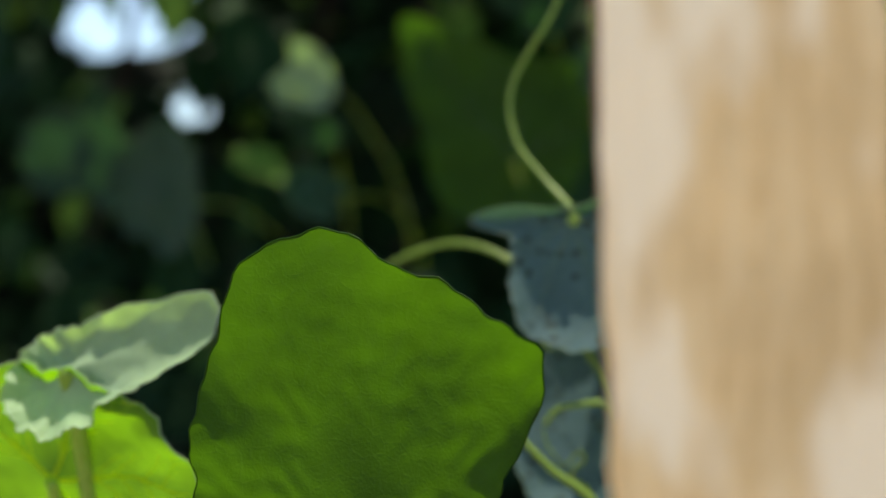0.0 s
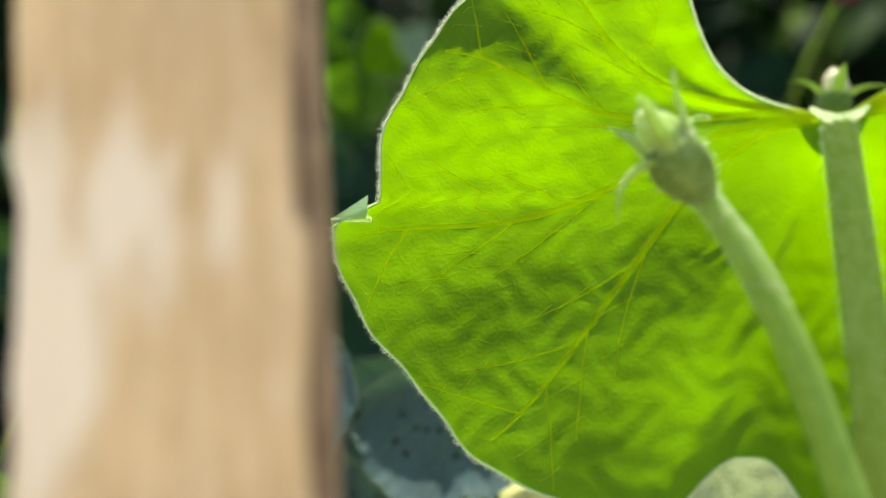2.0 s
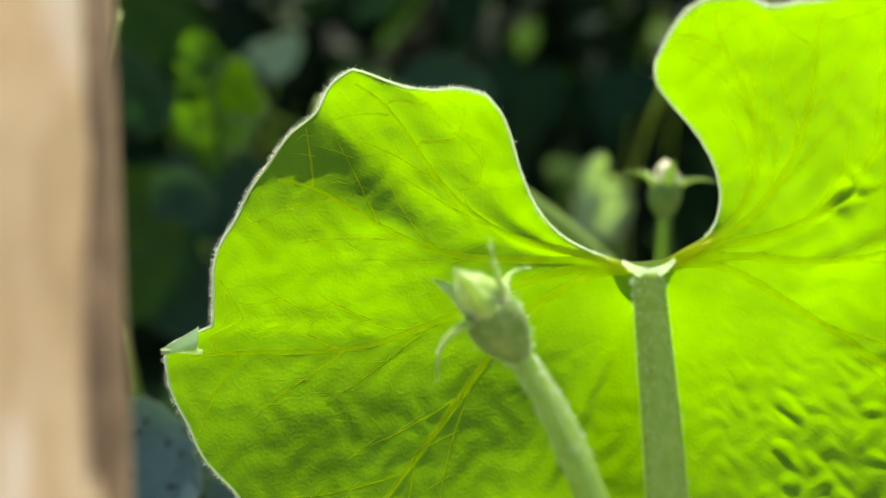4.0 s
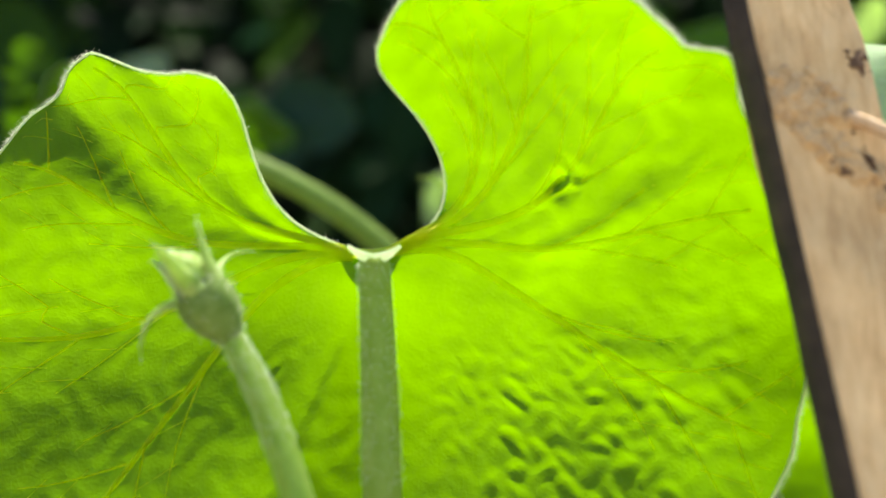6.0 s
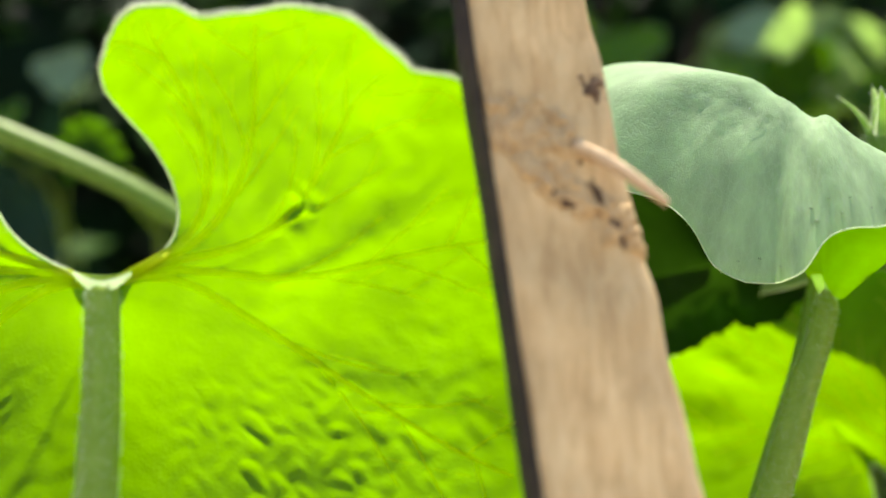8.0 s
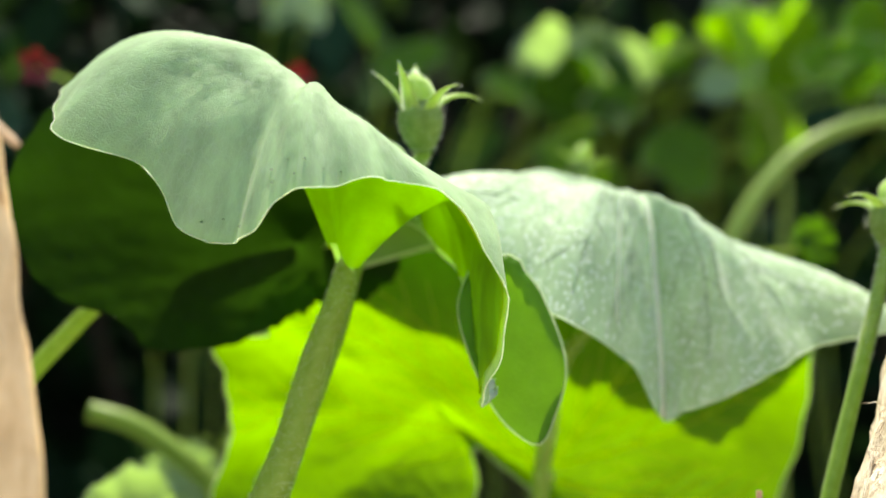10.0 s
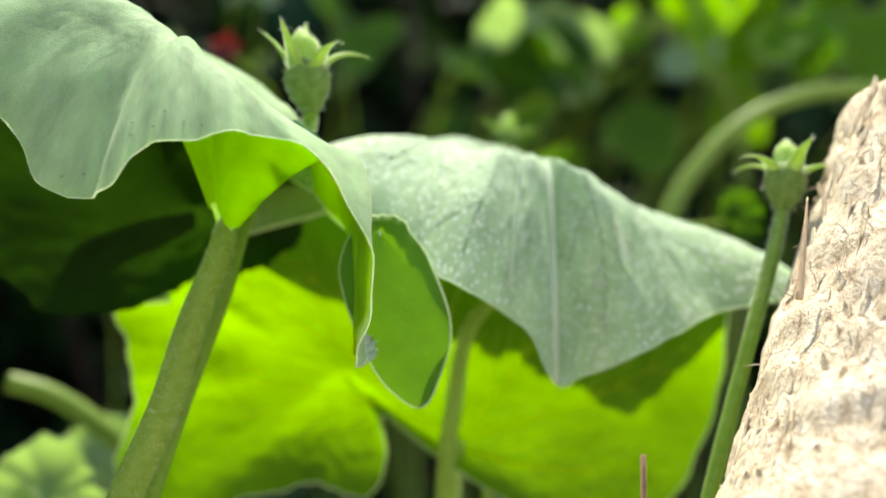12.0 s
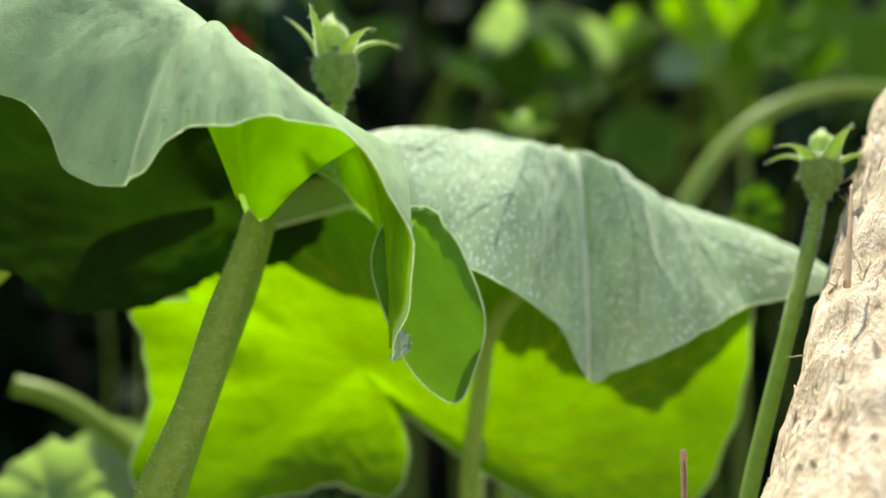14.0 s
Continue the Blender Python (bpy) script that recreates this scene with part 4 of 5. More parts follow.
def curled_rim(leaf, a, b, c, d=None, e=None):
    """A tip turned over so that its pale top shows; a: where it runs out, b and c: its broad end, or, with d and e, a band that goes on to them."""
    a, b, c = (np.array(p) - np.array(leaf.location) for p in (a, b, c))
    n, m = 12, 12 if d is None else 30
    if d is not None:
        d, e = (np.array(p) - np.array(leaf.location) for p in (d, e))
    v, uv, f = [], [], []
    for i in range(m):
        for k in range(n):
            t, q = min(1, i / 11), k / (n - 1)
            p = a * (1 - t) + t * (b * (1 - q) + c * q)
            if i > 11:
                s = (i - 11) / (m - 12)
                p = (b * (1 - s) + d * s) * (1 - q) + (c * (1 - s) + e * s) * q
            p = p + np.array([0, -0.004 * math.sin(math.pi * q) * t - 0.001, -0.002 * math.sin(math.pi * q)])
            v.append(p)
            uv.append((p[0], p[2]))
    for i in range(m - 1):
        for k in range(n - 1):
            f.append((i * n + k, i * n + n + k, i * n + n + k + 1, i * n + k + 1))
    tip = link("curled_tip", v, f, LEAF_PALE, leaf, "pale turned-over rim", uvs=uv)
    line = [v[i * n + n - 1] for i in range(m)]
    tv, tf = tube(line, [0.0004, 0.0009, 0.0009], 6)
    link("rim", tv, tf, RIM, tip)


curled_rim(bpy.data.objects["gourd_leaf"], (-0.1003, 0.337, 0.6072), (-0.0870, 0.3355, 0.6150), (-0.0860, 0.3345, 0.6065))
curled_rim(bpy.data.objects["gourd_leaf.003"], (0.2740, 0.455, 0.5985), (0.2985, 0.455, 0.6095), (0.2990, 0.453, 0.6010))


curled_rim(bpy.data.objects["gourd_leaf.003"], (0.3300, 0.430, 0.6300), (0.3390, 0.437, 0.6540), (0.3400, 0.421, 0.6330), (0.3720, 0.437, 0.6600), (0.3720, 0.421, 0.6430))


def droop_lining():
    """The green underside of the drooping leaf's hanging side, and its silvery margin turned outwards."""
    leaf = bpy.data.objects["gourd_leaf.001"]
    d, r = np.meshgrid(np.linspace(20, 318, 170), np.linspace(0.05, 0.985, 40), indexing="ij")
    pts, flat = DROOP.at(d, r)
    across, along = np.gradient(pts, axis=0), np.gradient(pts, axis=1)
    n = np.cross(across, along)
    n /= np.linalg.norm(n, axis=-1)[..., None] + 1e-12
    n *= -np.sign(n[45:51, 18:22, 2].mean())
    f = [(i * 40 + k, i * 40 + 40 + k, i * 40 + 41 + k, i * 40 + 1 + k) for i in range(169) for k in range(39)]
    link("underside", (pts + n * 0.0012).reshape(-1, 3), f, LEAF_UNDER, leaf, "green underside of the drooping blade", uvs=flat.reshape(-1, 2))
    degs = np.linspace(103, 122, 40)
    edge, _ = DROOP.at(degs, np.ones(40))
    v, uv, f = [], [], []
    for i, p in enumerate(edge):
        wide = 0.0042 * math.sin(math.pi * i / 39) ** 0.6 * (1 + 0.25 * math.sin(i * 0.9))
        for k in range(7):
            q = k / 6
            v.append(p + np.array([wide * math.sin(q * 1.9), 0.002 + 0.006 * q, wide * 0.5 * (1 - math.cos(q * 1.9)) + 0.0006 * math.sin(i * 1.3 + 4 * q)]))
            uv.append((i * 0.002, q * wide))
    f = [(i * 7 + k, i * 7 + 7 + k, i * 7 + 8 + k, i * 7 + 1 + k) for i in range(39) for k in range(6)]
    margin = link("margin", v, f, LEAF_WHITE, leaf, "silvery hairy margin turned outwards", uvs=uv)
    rng = np.random.default_rng(77)
    tips = np.array(v)[6::7]
    i = rng.integers(0, 39, 700)
    hairs("fuzz", tips[i] + (tips[i + 1 - (i == 39)] - tips[i]) * rng.random((700, 1)), np.tile((0.8, 0, 0.1), (700, 1)), 0.0011, HAIR, margin, rng, 0.00007)


droop_lining()


def notch_web():
    """The pale bottom of the great leaf's notch, which curls away behind the top of the stalk."""
    leaf = bpy.data.objects["gourd_leaf"]
    n, m = 16, 10
    rho = np.linspace(0.03, 0.17, m)
    right, _ = GREAT.at(np.full(m, GREAT.deg[0]), rho)
    left, _ = GREAT.at(np.full(m, GREAT.deg[-1]), rho)
    v, uv, f = [], [], []
    for i in range(n):
        t = i / (n - 1)
        for k in range(m):
            q = k / (m - 1)
            p = left[k] * (1 - t) + right[k] * t + np.array([0, 0.006, -0.0015]) * math.sin(math.pi * t) * q
            v.append(p)
            uv.append((p[0], p[2]))
    for i in range(n - 1):
        for k in range(m - 1):
            f.append((i * m + k, i * m + m + k, i * m + m + k + 1, i * m + k + 1))
    link("web", v, f, LEAF_UNDER, leaf, "pale web in the notch", uvs=uv)


notch_web()


def pale_ridge():
    """The sharp pale midrib fold on the dusty leaf."""
    leaf = bpy.data.objects["gourd_leaf.002"]
    for deg, lo, hi, r in ((186.5, 0.5, 1.0, 0.0012), (204, 0.5, 0.95, 0.0005)):
        line, _ = DUSTY.at(np.full(24, deg) + np.linspace(-2, 0, 24), np.linspace(lo, hi, 24))
        v, f = tube(line, [r * 0.4, r, r], 6)
        link("midrib", v, f, HAIR, leaf, "sharp pale midrib")


pale_ridge()


def hanging_lobe():
    """A narrow lobe of the dusty leaf, turned so that its underside shows."""
    leaf = bpy.data.objects["gourd_leaf.002"]
    blade = Blade([(0, .006), (60, .010), (110, .018), (130, .031), (145, .050), (156, .061), (166, .071), (174, .064), (190, .043), (230, .02), (300, .008)], (1, 0, 0), (0, 0.05, 1), True, seed=58, bend=(0.5, 0.004), crease=0.0002, ripple=0.0)
    base = np.array((0.385, 0.352, 0.6285)) - np.array(leaf.location)
    degs, rho = np.linspace(0, 360, 120, endpoint=False), np.linspace(0.03, 1, 22)
    d, r = np.meshgrid(degs, rho, indexing="ij")
    pts, flat = blade.at(d, r)
    f = []
    for i in range(120):
        j = (i + 1) % 120
        f += [(i * 22 + k, j * 22 + k, j * 22 + k + 1, i * 22 + k + 1) for k in range(21)]
    lobe = link("hanging_lobe", pts.reshape(-1, 3) + base, f, LEAF_MID, leaf, "narrow green lobe hanging down", uvs=flat.reshape(-1, 2))
    edge, _ = blade.at(np.linspace(0, 360, 140), np.ones(140))
    v, f = tube(edge + base, [0.0004, 0.0004], 5)
    link("rim", v, f, RIM, lobe)


hanging_lobe()


def collar():
    """The thick pale knuckle where the great leaf sits on its stalk."""
    leaf = bpy.data.objects["gourd_leaf"]
    v, f = [], []
    for side in (-1, 1):
        line = bezier([(0, -0.002, 0.0005), (side * 0.003, -0.0028, 0.0010), (side * 0.0055, -0.0024, 0.0024), (side * 0.0085, -0.0016, 0.0046)], 8)
        tube(line, [0.0016, 0.0018, 0.0012, 0.0006], 10, 0, v, f)
    link("collar", v, f, RIM, leaf, "pale thick knuckle of the stalk")


collar()


def simple_leaf(place, label, rows, mat, right=(1, 0, 0), up=(0, 0, 1), lift=-0.012, closed=True, seed=1, fine=0.55, veins=(), lean=(0, 0.02), r=(0.003, 0.005), fuzz=0, vein_mat=None, swirl=(0, 0), back=0.0, vein_r=0.0007):
    """A further leaf of the bed, on a stalk that goes down to the soil."""
    blade = Blade(rows, right, up, closed, swirl=swirl, seed=seed, bend=(0.5, lift), ripple=0.001, crease=0.0004 if mat in (LEAF_GREY, LEAF_YELLOW) else 0.0012)
    h = place[2]
    foot = [(0, 0, 0), (lean[0] * 0.2, lean[1] * 0.4, -0.08 * h), (lean[0] * 0.6, lean[1], -0.4 * h), (lean[0], lean[1], -h - 0.02)]
    if back:
        foot = [(0, min(0.006, back * 0.2), 0), (lean[0] * 0.5, back * 0.7, -0.006), (lean[0], back, -0.06), (lean[0], back, -h - 0.02)]
    return gourd_leaf(place, label, blade, mat, foot, r, fine=fine, primaries=veins, seed=seed, fuzz=fuzz, vein_mat=vein_mat, rim_r=0.0003, vein_r=vein_r, rim_mat={LEAF_PALE: VEIN_PALE, LEAF_MID: VEIN_PALE, LEAF_GREY: VEIN_DARK, LEAF_TEAL: VEIN_DARK, LEAF_SHADE: LEAF_SHADE, LEAF_DARK: LEAF_DARK}.get(mat))


simple_leaf((0.31, 0.435, 0.645), "gourd leaf with shade in its colour, curled tip, behind a drooping leaf", [(0, .05), (60, .06), (120, .045), (180, .035), (215, .06), (232, .082), (238, .084), (246, .09), (256, .11), (280, .13), (310, .11), (335, .07)], LEAF_SHADE,
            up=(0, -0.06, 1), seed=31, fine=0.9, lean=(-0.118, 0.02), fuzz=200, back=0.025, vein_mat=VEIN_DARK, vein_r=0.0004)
simple_leaf((-0.225, 0.290, 0.445), "large green gourd leaf, half shade in its colour, beside the pale stake", [(0, .100), (6, .094), (26, .089), (36, .088), (43, .089), (48, .082), (58, .061), (68, .051), (120, .08), (180, .1), (240, .1), (280, .07), (299, .079), (318, .090), (326, .100), (338, .108), (346, .1085)], LEAF_DARK,
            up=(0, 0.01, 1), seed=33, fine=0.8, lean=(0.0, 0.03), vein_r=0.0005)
simple_leaf((-0.385, 0.335, 0.492), "small pale green gourd leaf with folded top", [(0, .022), (45, .05), (62, .075), (80, .06), (110, .03), (180, .03), (250, .03), (300, .025)], LEAF_PALE,
            up=(0, 0.6, 1), seed=35, fine=0.7, lean=(0.0, 0.03))
simple_leaf((-0.40, 0.345, 0.44), "lime green gourd leaf at the end of the bed", [(0, .055), (45, .06), (90, .075), (135, .07), (180, .06), (270, .07), (315, .06)], LEAF_MID, up=(0, -0.2, 1), seed=36, fine=0.7, veins=(20, 90, 160, 300), lean=(0, 0.03))
simple_leaf((-0.183, 0.472, 0.5605), "blue-grey gourd leaf with dark specks and a pointed tip", [(0, .005), (45, .012), (90, .055), (120, .075), (160, .072), (195, .066), (203, .062), (222, .046), (245, .035), (257, .037), (264, .048), (270, .056), (276, .046), (288, .02), (315, .008)], LEAF_GREY,
            up=(0, 0.35, 1), seed=38, fine=1.0, veins=(95, 130, 165, 200, 240), lean=(0.05, 0.08), vein_mat=VEIN_DARK, vein_r=0.0004)
simple_leaf((-0.150, 0.50, 0.478), "grey-green gourd leaf under a blue-grey one", [(0, .03), (60, .03), (120, .06), (180, .09), (230, .085), (270, .06), (310, .04)], LEAF_GREY, up=(0, 0.5, 1), seed=39, fine=0.8, veins=(120, 170, 220), lean=(0.02, 0.04), vein_mat=VEIN_DARK, vein_r=0.0004)
simple_leaf((-0.072, 0.470, 0.536), "blue-grey gourd leaf with dark specks on a thin stalk", [(0, .006), (60, .015), (103, .036), (118, .062), (125, .067), (143, .057), (179, .0524), (200, .0573), (230, .0537), (265, .045), (300, .02), (330, .008)], LEAF_GREY,
            up=(0, 0.35, 1), seed=41, fine=1.0, veins=(110, 150, 190, 230, 265), lean=(0.03, 0.05), vein_mat=VEIN_DARK, vein_r=0.0004)
simple_leaf((-0.105, 0.52, 0.52), "blue-grey gourd leaf behind a specked one", [(0, .03), (60, .045), (120, .05), (180, .06), (240, .06), (300, .04)], LEAF_GREY, up=(0, 0.2, 1), seed=42, fine=0.7, lean=(-0.02, 0.03))
simple_leaf((0.000, 0.455, 0.462), "withering yellow gourd leaf with brown edge", [(0, .042), (30, .041), (60, .050), (95, .060), (120, .05), (180, .04), (240, .045), (280, .05), (300, .056), (325, .046)], LEAF_YELLOW, up=(0, -0.1, 1), seed=44, fine=0.8, vein_mat=VEIN_PALE, vein_r=0.0004, veins=(20, 80, 300), lean=(0.01, 0.03), back=0.03)
simple_leaf((0.046, 0.385, 0.470), "pale crumpled young gourd leaf", [(0, .055), (15, .062), (35, .058), (60, .045), (120, .04), (180, .04), (260, .04), (300, .045), (335, .06), (345, .05)], LEAF_WHITE, up=(0, 0.3, 1), seed=45, fine=0.8, veins=(30, 90, 300, 350), vein_mat=RIM, vein_r=0.0003, lean=(-0.01, 0.03))
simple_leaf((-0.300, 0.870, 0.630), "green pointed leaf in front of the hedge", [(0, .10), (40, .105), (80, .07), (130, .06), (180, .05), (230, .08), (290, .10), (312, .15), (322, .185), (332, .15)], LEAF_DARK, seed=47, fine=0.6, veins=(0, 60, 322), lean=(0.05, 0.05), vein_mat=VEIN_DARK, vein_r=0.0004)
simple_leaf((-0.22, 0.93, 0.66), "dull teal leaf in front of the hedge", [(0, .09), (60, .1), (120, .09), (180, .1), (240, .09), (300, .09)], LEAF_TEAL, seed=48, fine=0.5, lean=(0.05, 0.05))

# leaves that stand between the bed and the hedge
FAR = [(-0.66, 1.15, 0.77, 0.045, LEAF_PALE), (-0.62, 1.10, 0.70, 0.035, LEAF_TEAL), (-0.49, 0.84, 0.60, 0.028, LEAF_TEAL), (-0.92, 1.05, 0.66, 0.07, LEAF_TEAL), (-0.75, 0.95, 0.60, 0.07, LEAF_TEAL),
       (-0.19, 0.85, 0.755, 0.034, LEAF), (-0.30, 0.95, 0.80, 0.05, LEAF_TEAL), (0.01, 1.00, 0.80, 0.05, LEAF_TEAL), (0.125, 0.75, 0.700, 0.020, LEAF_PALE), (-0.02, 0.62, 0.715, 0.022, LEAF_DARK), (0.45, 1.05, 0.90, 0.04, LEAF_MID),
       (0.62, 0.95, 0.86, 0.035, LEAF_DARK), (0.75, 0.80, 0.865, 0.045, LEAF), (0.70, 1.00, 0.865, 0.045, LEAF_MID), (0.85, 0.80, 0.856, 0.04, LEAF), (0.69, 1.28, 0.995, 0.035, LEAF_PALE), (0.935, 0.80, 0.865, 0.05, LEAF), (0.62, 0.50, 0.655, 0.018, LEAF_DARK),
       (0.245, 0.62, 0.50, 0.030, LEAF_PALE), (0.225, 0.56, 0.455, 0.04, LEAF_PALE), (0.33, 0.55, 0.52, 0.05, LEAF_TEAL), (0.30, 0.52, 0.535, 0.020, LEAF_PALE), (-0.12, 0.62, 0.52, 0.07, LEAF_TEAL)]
FAR += [(0.60 + 0.085 * k, 0.78 + 0.05 * (k % 3), 0.80 + 0.037 * ((k * 5) % 7), 0.024 + 0.006 * (k % 3), LEAF if k % 3 else LEAF_DARK) for k in range(8)]
FAR += [(0.574, 0.90, 0.885, 0.024, LEAF_PALE), (0.664, 0.90, 0.850, 0.034, LEAF_PALE), (0.66, 0.92, 0.885, 0.034, LEAF_DARK), (0.727, 0.93, 0.905, 0.022, LEAF), (0.838, 0.90, 0.93, 0.040, LEAF), (0.961, 0.9, 0.92, 0.045, LEAF), (0.337, 0.9, 0.915, 0.03, LEAF_PALE),
        (0.817, 0.95, 0.885, 0.035, LEAF_PALE), (0.2287, 0.55, 0.490, 0.030, LEAF_PALE)]
FAR += [(0.315, 1.10, 0.981, 0.033, LEAF_PALE), (0.639, 1.10, 0.946, 0.039, LEAF_PALE), (0.696, 1.00, 0.893, 0.052, LEAF_PALE), (0.883, 1.00, 0.913, 0.059, LEAF), (0.947, 1.20, 1.044, 0.050, LEAF_PALE), (0.893, 1.00, 0.825, 0.045, LEAF), (0.78, 1.02, 0.80, 0.05, LEAF_MID), (0.62, 0.97, 0.80, 0.045, LEAF_MID), (0.60, 1.04, 0.88, 0.05, LEAF_MID), (0.70, 1.10, 0.76, 0.05, LEAF_MID), (0.42, 1.10, 0.97, 0.05, LEAF_MID),
        (-0.220, 1.00, 0.775, 0.051, LEAF_MID), (-0.309, 1.10, 0.897, 0.052, LEAF_DARK), (-0.178, 1.10, 0.872, 0.029, LEAF_PALE), (0.177, 1.00, 0.682, 0.039, LEAF_PALE), (-0.027, 1.00, 0.790, 0.030, LEAF_MID),
        (-0.172, 0.70, 0.772, 0.026, LEAF_DARK), (-0.142, 0.70, 0.756, 0.020, LEAF), (-0.177, 0.72, 0.731, 0.028, LEAF_DARK), (-0.198, 0.75, 0.683, 0.022, LEAF_TEAL)]
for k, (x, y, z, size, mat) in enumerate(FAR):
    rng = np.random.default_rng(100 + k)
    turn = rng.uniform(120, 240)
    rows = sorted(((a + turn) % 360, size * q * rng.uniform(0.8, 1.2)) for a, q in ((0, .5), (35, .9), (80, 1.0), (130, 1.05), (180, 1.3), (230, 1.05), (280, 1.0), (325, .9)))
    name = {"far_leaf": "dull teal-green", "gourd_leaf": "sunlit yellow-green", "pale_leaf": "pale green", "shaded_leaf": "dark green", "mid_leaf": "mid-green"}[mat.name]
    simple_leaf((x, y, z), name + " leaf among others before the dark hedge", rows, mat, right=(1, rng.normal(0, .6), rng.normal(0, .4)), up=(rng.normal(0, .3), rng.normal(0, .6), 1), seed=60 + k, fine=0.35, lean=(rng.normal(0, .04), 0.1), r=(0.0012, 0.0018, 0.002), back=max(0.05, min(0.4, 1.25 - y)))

# buds
gourd_bud((0.0190, 0.2950, 0.6060), "green gourd flower bud with curled sepals on hairy stem", [(0, 0, 0), (0.007, -0.004, -0.012), (0.015, -0.010, -0.030), (0.03, -0.02, -0.08), (0.05, -0.01, -0.62)], (-0.62, -0.1, 0.95), 1.0, (0.0036, 0.0042, 0.0048, 0.005), spread=(2.0, 0.35, 0.3, 1.5, 0.6), seed=51, fuzz=900)
gourd_bud((0.3585, 0.3690, 0.6775), "pale green gourd flower bud with open sepals above a leaf", [(0, 0, 0), (-0.001, 0.022, -0.004), (-0.008, 0.030, -0.012), (-0.0215, 0.016, -0.0330), (-0.0340, 0.012, -0.0765), (-0.0465, 0.012, -0.1130), (-0.0600, 0.013, -0.1570), (-0.09, 0.03, -0.7)], (-0.14, -0.22, 1), 1.04, (0.003, 0.0032, 0.0033, 0.0034, 0.0036, 0.004), spread=(0.3, 1.15, 1.5, 0.4, 0.6), turn=1.0, seed=52, fuzz=900)
gourd_bud((0.5485, 0.3340, 0.6400), "green gourd flower bud upright on hairy stem by the log", [(0, 0, 0), (-0.004, 0, -0.016), (-0.013, 0, -0.046), (-0.032, 0.002, -0.115), (-0.045, 0.03, -0.66)], (0.12, 0, 1), 0.92, (0.0028, 0.0034), spread=(1.5, 0.9, 1.4, 1.2, 1.5), seed=53, fuzz=900)
gourd_bud((0.4830, 0.5300, 0.6900), "young gourd flower bud behind a dusty leaf", [(0, 0, 0), (0, 0.005, -0.02), (0.0, 0.03, -0.2), (0, 0.05, -0.7)], (0.15, 0, 1), 0.85, (0.003, 0.004), spread=(1.3, 0.9, 1.4, 1.2, 1.0), seed=54, fuzz=0)
gourd_bud((0.1080, 0.4700, 0.6550), "cream gourd flower, half open, behind the great leaf", [(0, 0, 0), (0, 0.01, -0.03), (0.01, 0.05, -0.2), (0.01, 0.06, -0.67)], (0.1, 0, 1), 0.9, (0.003, 0.004), spread=(1.3, 0.9, 1.4, 1.2, 1.0), seed=55, fuzz=0, petal=CREAM)


def red_flower(place, size, seed):
    rng = np.random.default_rng(seed)
    top = thing("red_flower", place, "small red flower on a thin stem before the hedge", "flower")
    for k in range(5):
        a = math.tau * k / 5 + rng.uniform(0, 0.4)
        out, wide = np.array([math.cos(a), -0.4, math.sin(a)]), np.array([-math.sin(a), 0, math.cos(a)])
        v, f = [], []
        for i in range(6):
            t = i / 5
            w = size * 0.42 * math.sin(math.pi * (0.08 + 0.86 * t))
            p = out * size * t
            v += [p - wide * w, p + np.array([0, 0.12 * size, 0]), p + wide * w]
        for i in range(5):
            f += [(3 * i, 3 * i + 1, 3 * i + 4, 3 * i + 3), (3 * i + 1, 3 * i + 2, 3 * i + 5, 3 * i + 4)]
        link("petal", v, f, RED, top)
    v, f = tube(bezier([(0, 0, 0), (0.02, 0.1, 0.01), (0.05, 0.3, 0.0), (0.06, 0.5, -0.1), (0.06, 0.5, -place[2] - 0.02)], 8), [0.0012, 0.003], 7)
    link("stem", v, f, STALK, top)


red_flower((0.157, 0.60, 0.762), 0.012, 1)
red_flower((0.316, 0.62, 0.770), 0.011, 2)


def vine(label, points, radii):
    top = thing("vine_stem", points[-1], label, "plant stem", "vine stems")
    v, f = tube(bezier([np.array(p) - np.array(points[-1]) for p in points], 12), radii, 12, 0.05)
    link("stem", v, f, VINE_SHADED, top)


vine("pale green arching vine stem behind a bud", [(0.82, 0.60, 0.765), (0.745, 0.60, 0.763), (0.6776, 0.60, 0.735), (0.635, 0.6, 0.69), (0.60, 0.60, 0.60), (0.57, 0.62, 0.3), (0.56, 0.62, -0.02)], (0.005, 0.0065, 0.007))
vine("thin green curling vine stem before the hedge", [(0.70, 0.90, 0.885), (0.745, 0.9, 0.905), (0.80, 0.9, 0.88), (0.8344, 0.90, 0.8184), (0.85, 0.92, 0.6), (0.85, 0.95, -0.02)], (0.004, 0.005))
vine("pale slanting vine stem behind the great leaf", [(-0.07, 0.55, 0.725), (-0.044, 0.55, 0.7146), (0.0581, 0.55, 0.6626), (0.12, 0.55, 0.60), (0.16, 0.56, 0.4), (0.17, 0.57, -0.02)], (0.006, 0.008))
vine("green stem that meets a blue-grey leaf", [(-0.18, 0.55, 0.78), (-0.2000, 0.52, 0.6820), (-0.2245, 0.51, 0.6290), (-0.2180, 0.50, 0.6030), (-0.2015, 0.49, 0.5825), (-0.1838, 0.476, 0.5635), (-0.17, 0.50, 0.5), (-0.165, 0.52, -0.02)], (0.0014, 0.0015, 0.0022))
vine("thin arching stem behind a leaf tip", [(-0.37, 0.54, 0.42), (-0.335, 0.53, 0.495), (-0.30, 0.52, 0.535), (-0.26, 0.52, 0.548), (-0.225, 0.51, 0.538), (-0.195, 0.5, 0.51), (-0.185, 0.5, -0.02)], (0.0014, 0.0016, 0.002))
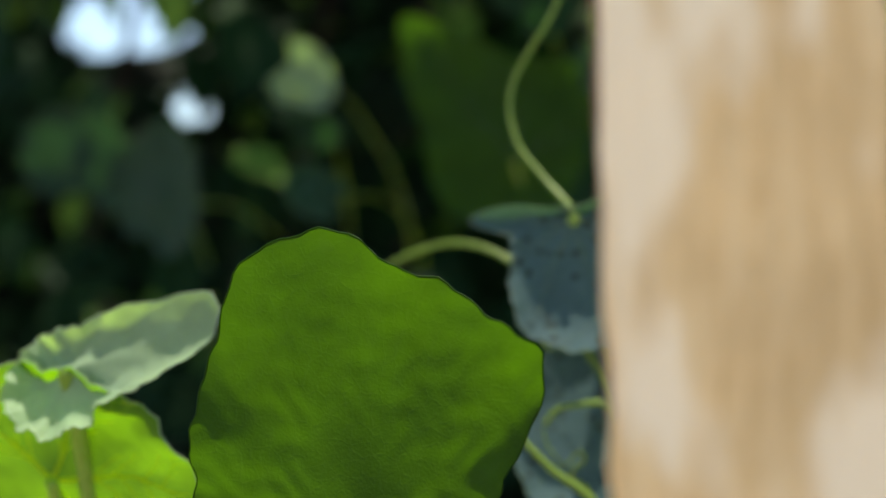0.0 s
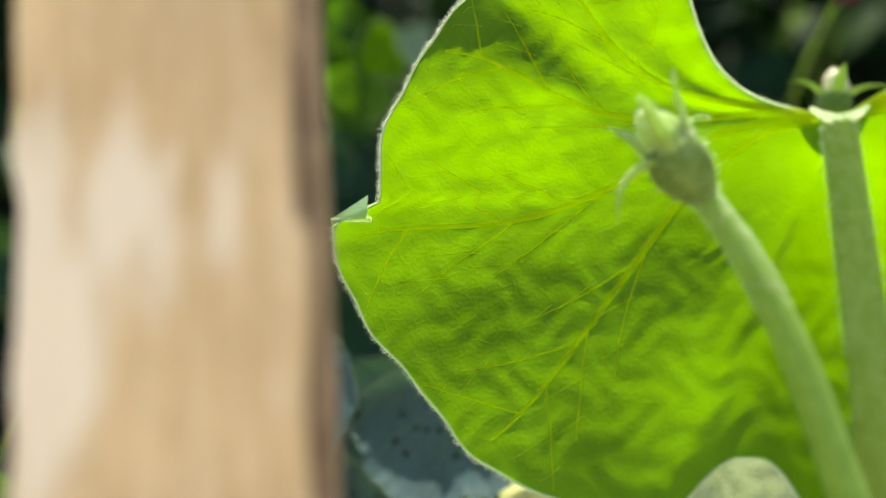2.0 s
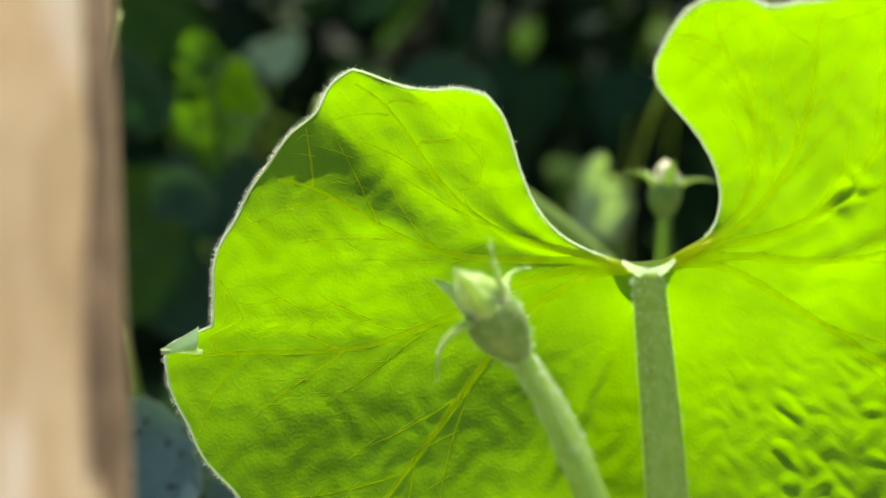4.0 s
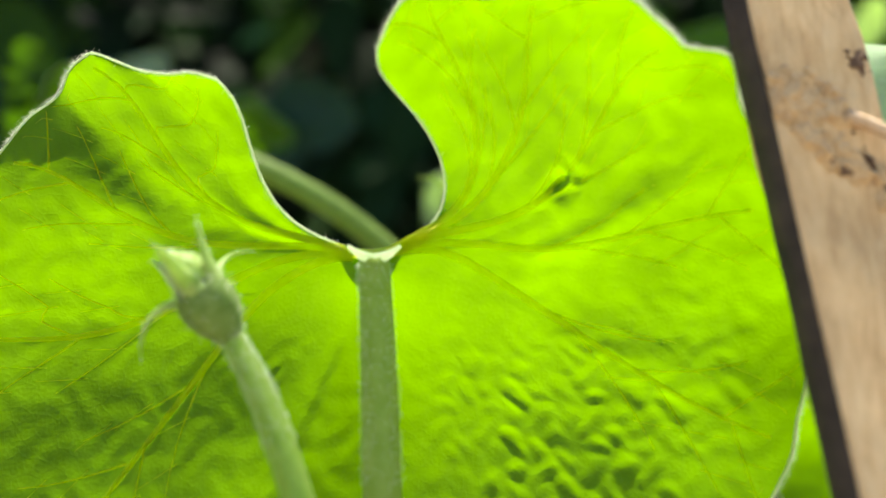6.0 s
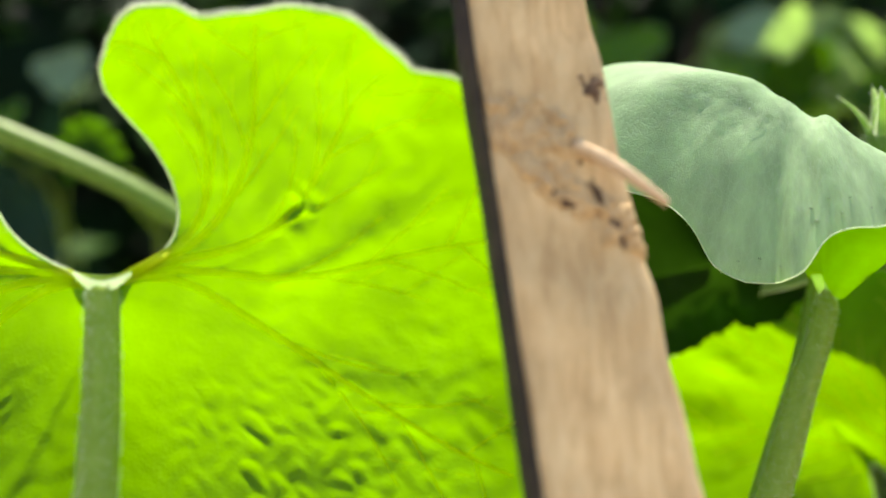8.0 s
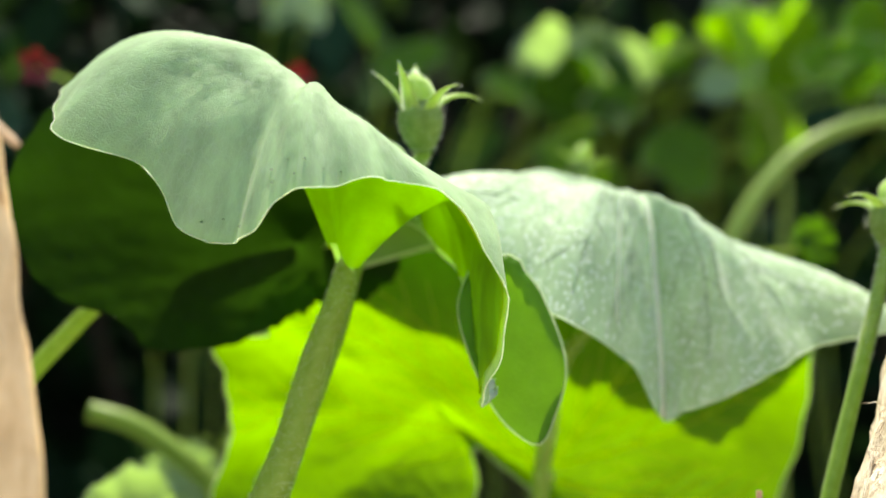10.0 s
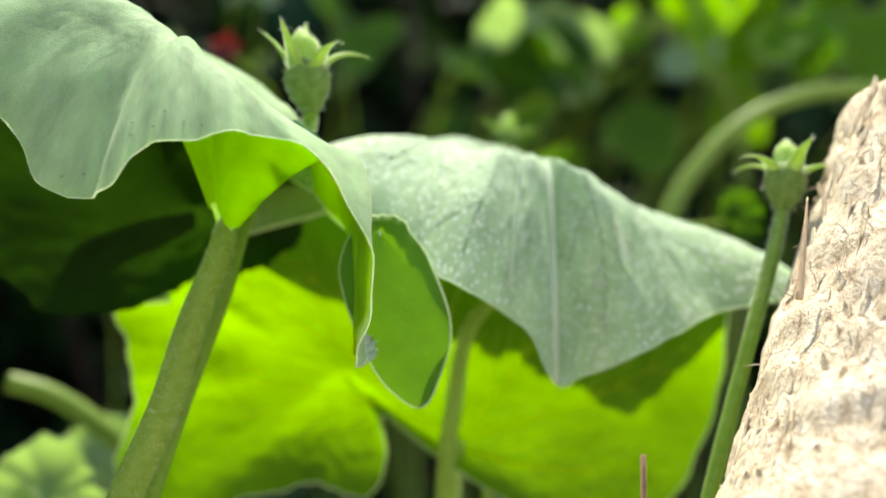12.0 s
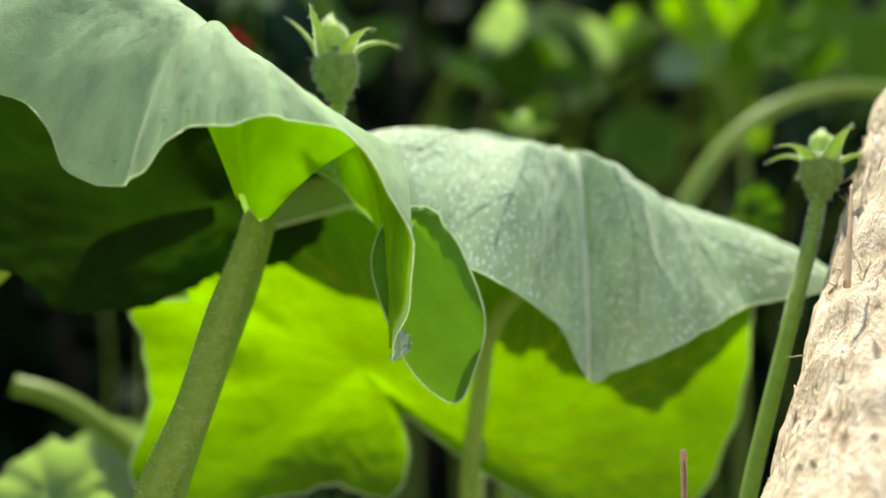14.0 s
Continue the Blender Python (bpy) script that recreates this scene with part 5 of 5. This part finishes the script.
vine("pale arching stem low behind a lime leaf", [(0.195, 0.60, 0.552), (0.2155, 0.60, 0.546), (0.248, 0.60, 0.5257), (0.271, 0.60, 0.505), (0.29, 0.61, 0.3), (0.295, 0.61, -0.02)], (0.006, 0.007))


vine("pale stem end bent up beside a shaded leaf", [(-0.2110, 0.43, 0.4545), (-0.2065, 0.43, 0.4570), (-0.1996, 0.43, 0.4512), (-0.1874, 0.43, 0.4399), (-0.1688, 0.43, 0.4273), (-0.150, 0.44, 0.38), (-0.14, 0.45, -0.02)], (0.0013, 0.0015, 0.0018, 0.002))
vine("thin yellowish curling tendril", [(-0.1946, 0.45, 0.4550), (-0.1935, 0.45, 0.4490), (-0.1881, 0.45, 0.4410), (-0.1840, 0.45, 0.4371), (-0.1790, 0.448, 0.4430), (-0.1750, 0.447, 0.4452), (-0.1739, 0.447, 0.4425), (-0.1785, 0.449, 0.4370), (-0.1812, 0.45, 0.4331), (-0.1729, 0.45, 0.4267), (-0.165, 0.45, 0.40), (-0.16, 0.46, -0.02)], (0.0006, 0.0006, 0.0009, 0.0012))
vine("dry yellowish stem looping under a blue-grey leaf", [(-0.196, 0.46, 0.455), (-0.190, 0.46, 0.4625), (-0.178, 0.46, 0.4660), (-0.165, 0.46, 0.4665), (-0.158, 0.462, 0.455), (-0.155, 0.465, 0.40), (-0.15, 0.47, -0.02)], (0.0014, 0.0016, 0.002))


def dry_twig():
    top = thing("dry_twig", (0.487, 0.33, 0.0), "thin dry brown twig standing in the bed", "twig")
    v, f = tube(bezier([(0, 0, -0.02), (0.001, 0, 0.3), (-0.001, 0, 0.543)], 8), [0.002, 0.0012], 7)
    link("shoot", v, f, BARK_BROWN, top)


dry_twig()


def water_drop(place, size):
    bm = bmesh.new()
    bmesh.ops.create_uvsphere(bm, u_segments=14, v_segments=9, radius=size)
    for v in bm.verts:
        v.co.z *= 0.8
    me = bpy.data.meshes.new("water_drop")
    bm.to_mesh(me)
    bm.free()
    me.materials.append(WATER)
    me.polygons.foreach_set("use_smooth", [True] * len(me.polygons))
    ob = new("water_drop", me)
    ob.location = place
    tagged(ob, "tiny clear water drop on a drooping leaf", "water drop", "water drops")


for deg, rho, size in ((203, 0.97, 0.0006), (211, 0.95, 0.0009), (207, 0.93, 0.0005), (213, 0.91, 0.0006), (200, 0.94, 0.0005), (229, 0.97, 0.0006), (234, 0.98, 0.0006), (193, 0.96, 0.0005), (187, 0.97, 0.0005), (222, 0.98, 0.0006)):
    p, _ = DROOP.at(np.array([deg]), np.array([rho]))
    water_drop(Vector(p[0]) + Vector((0.325, 0.360, 0.623)) + Vector((0, -0.6, 0.5)) * size, size)
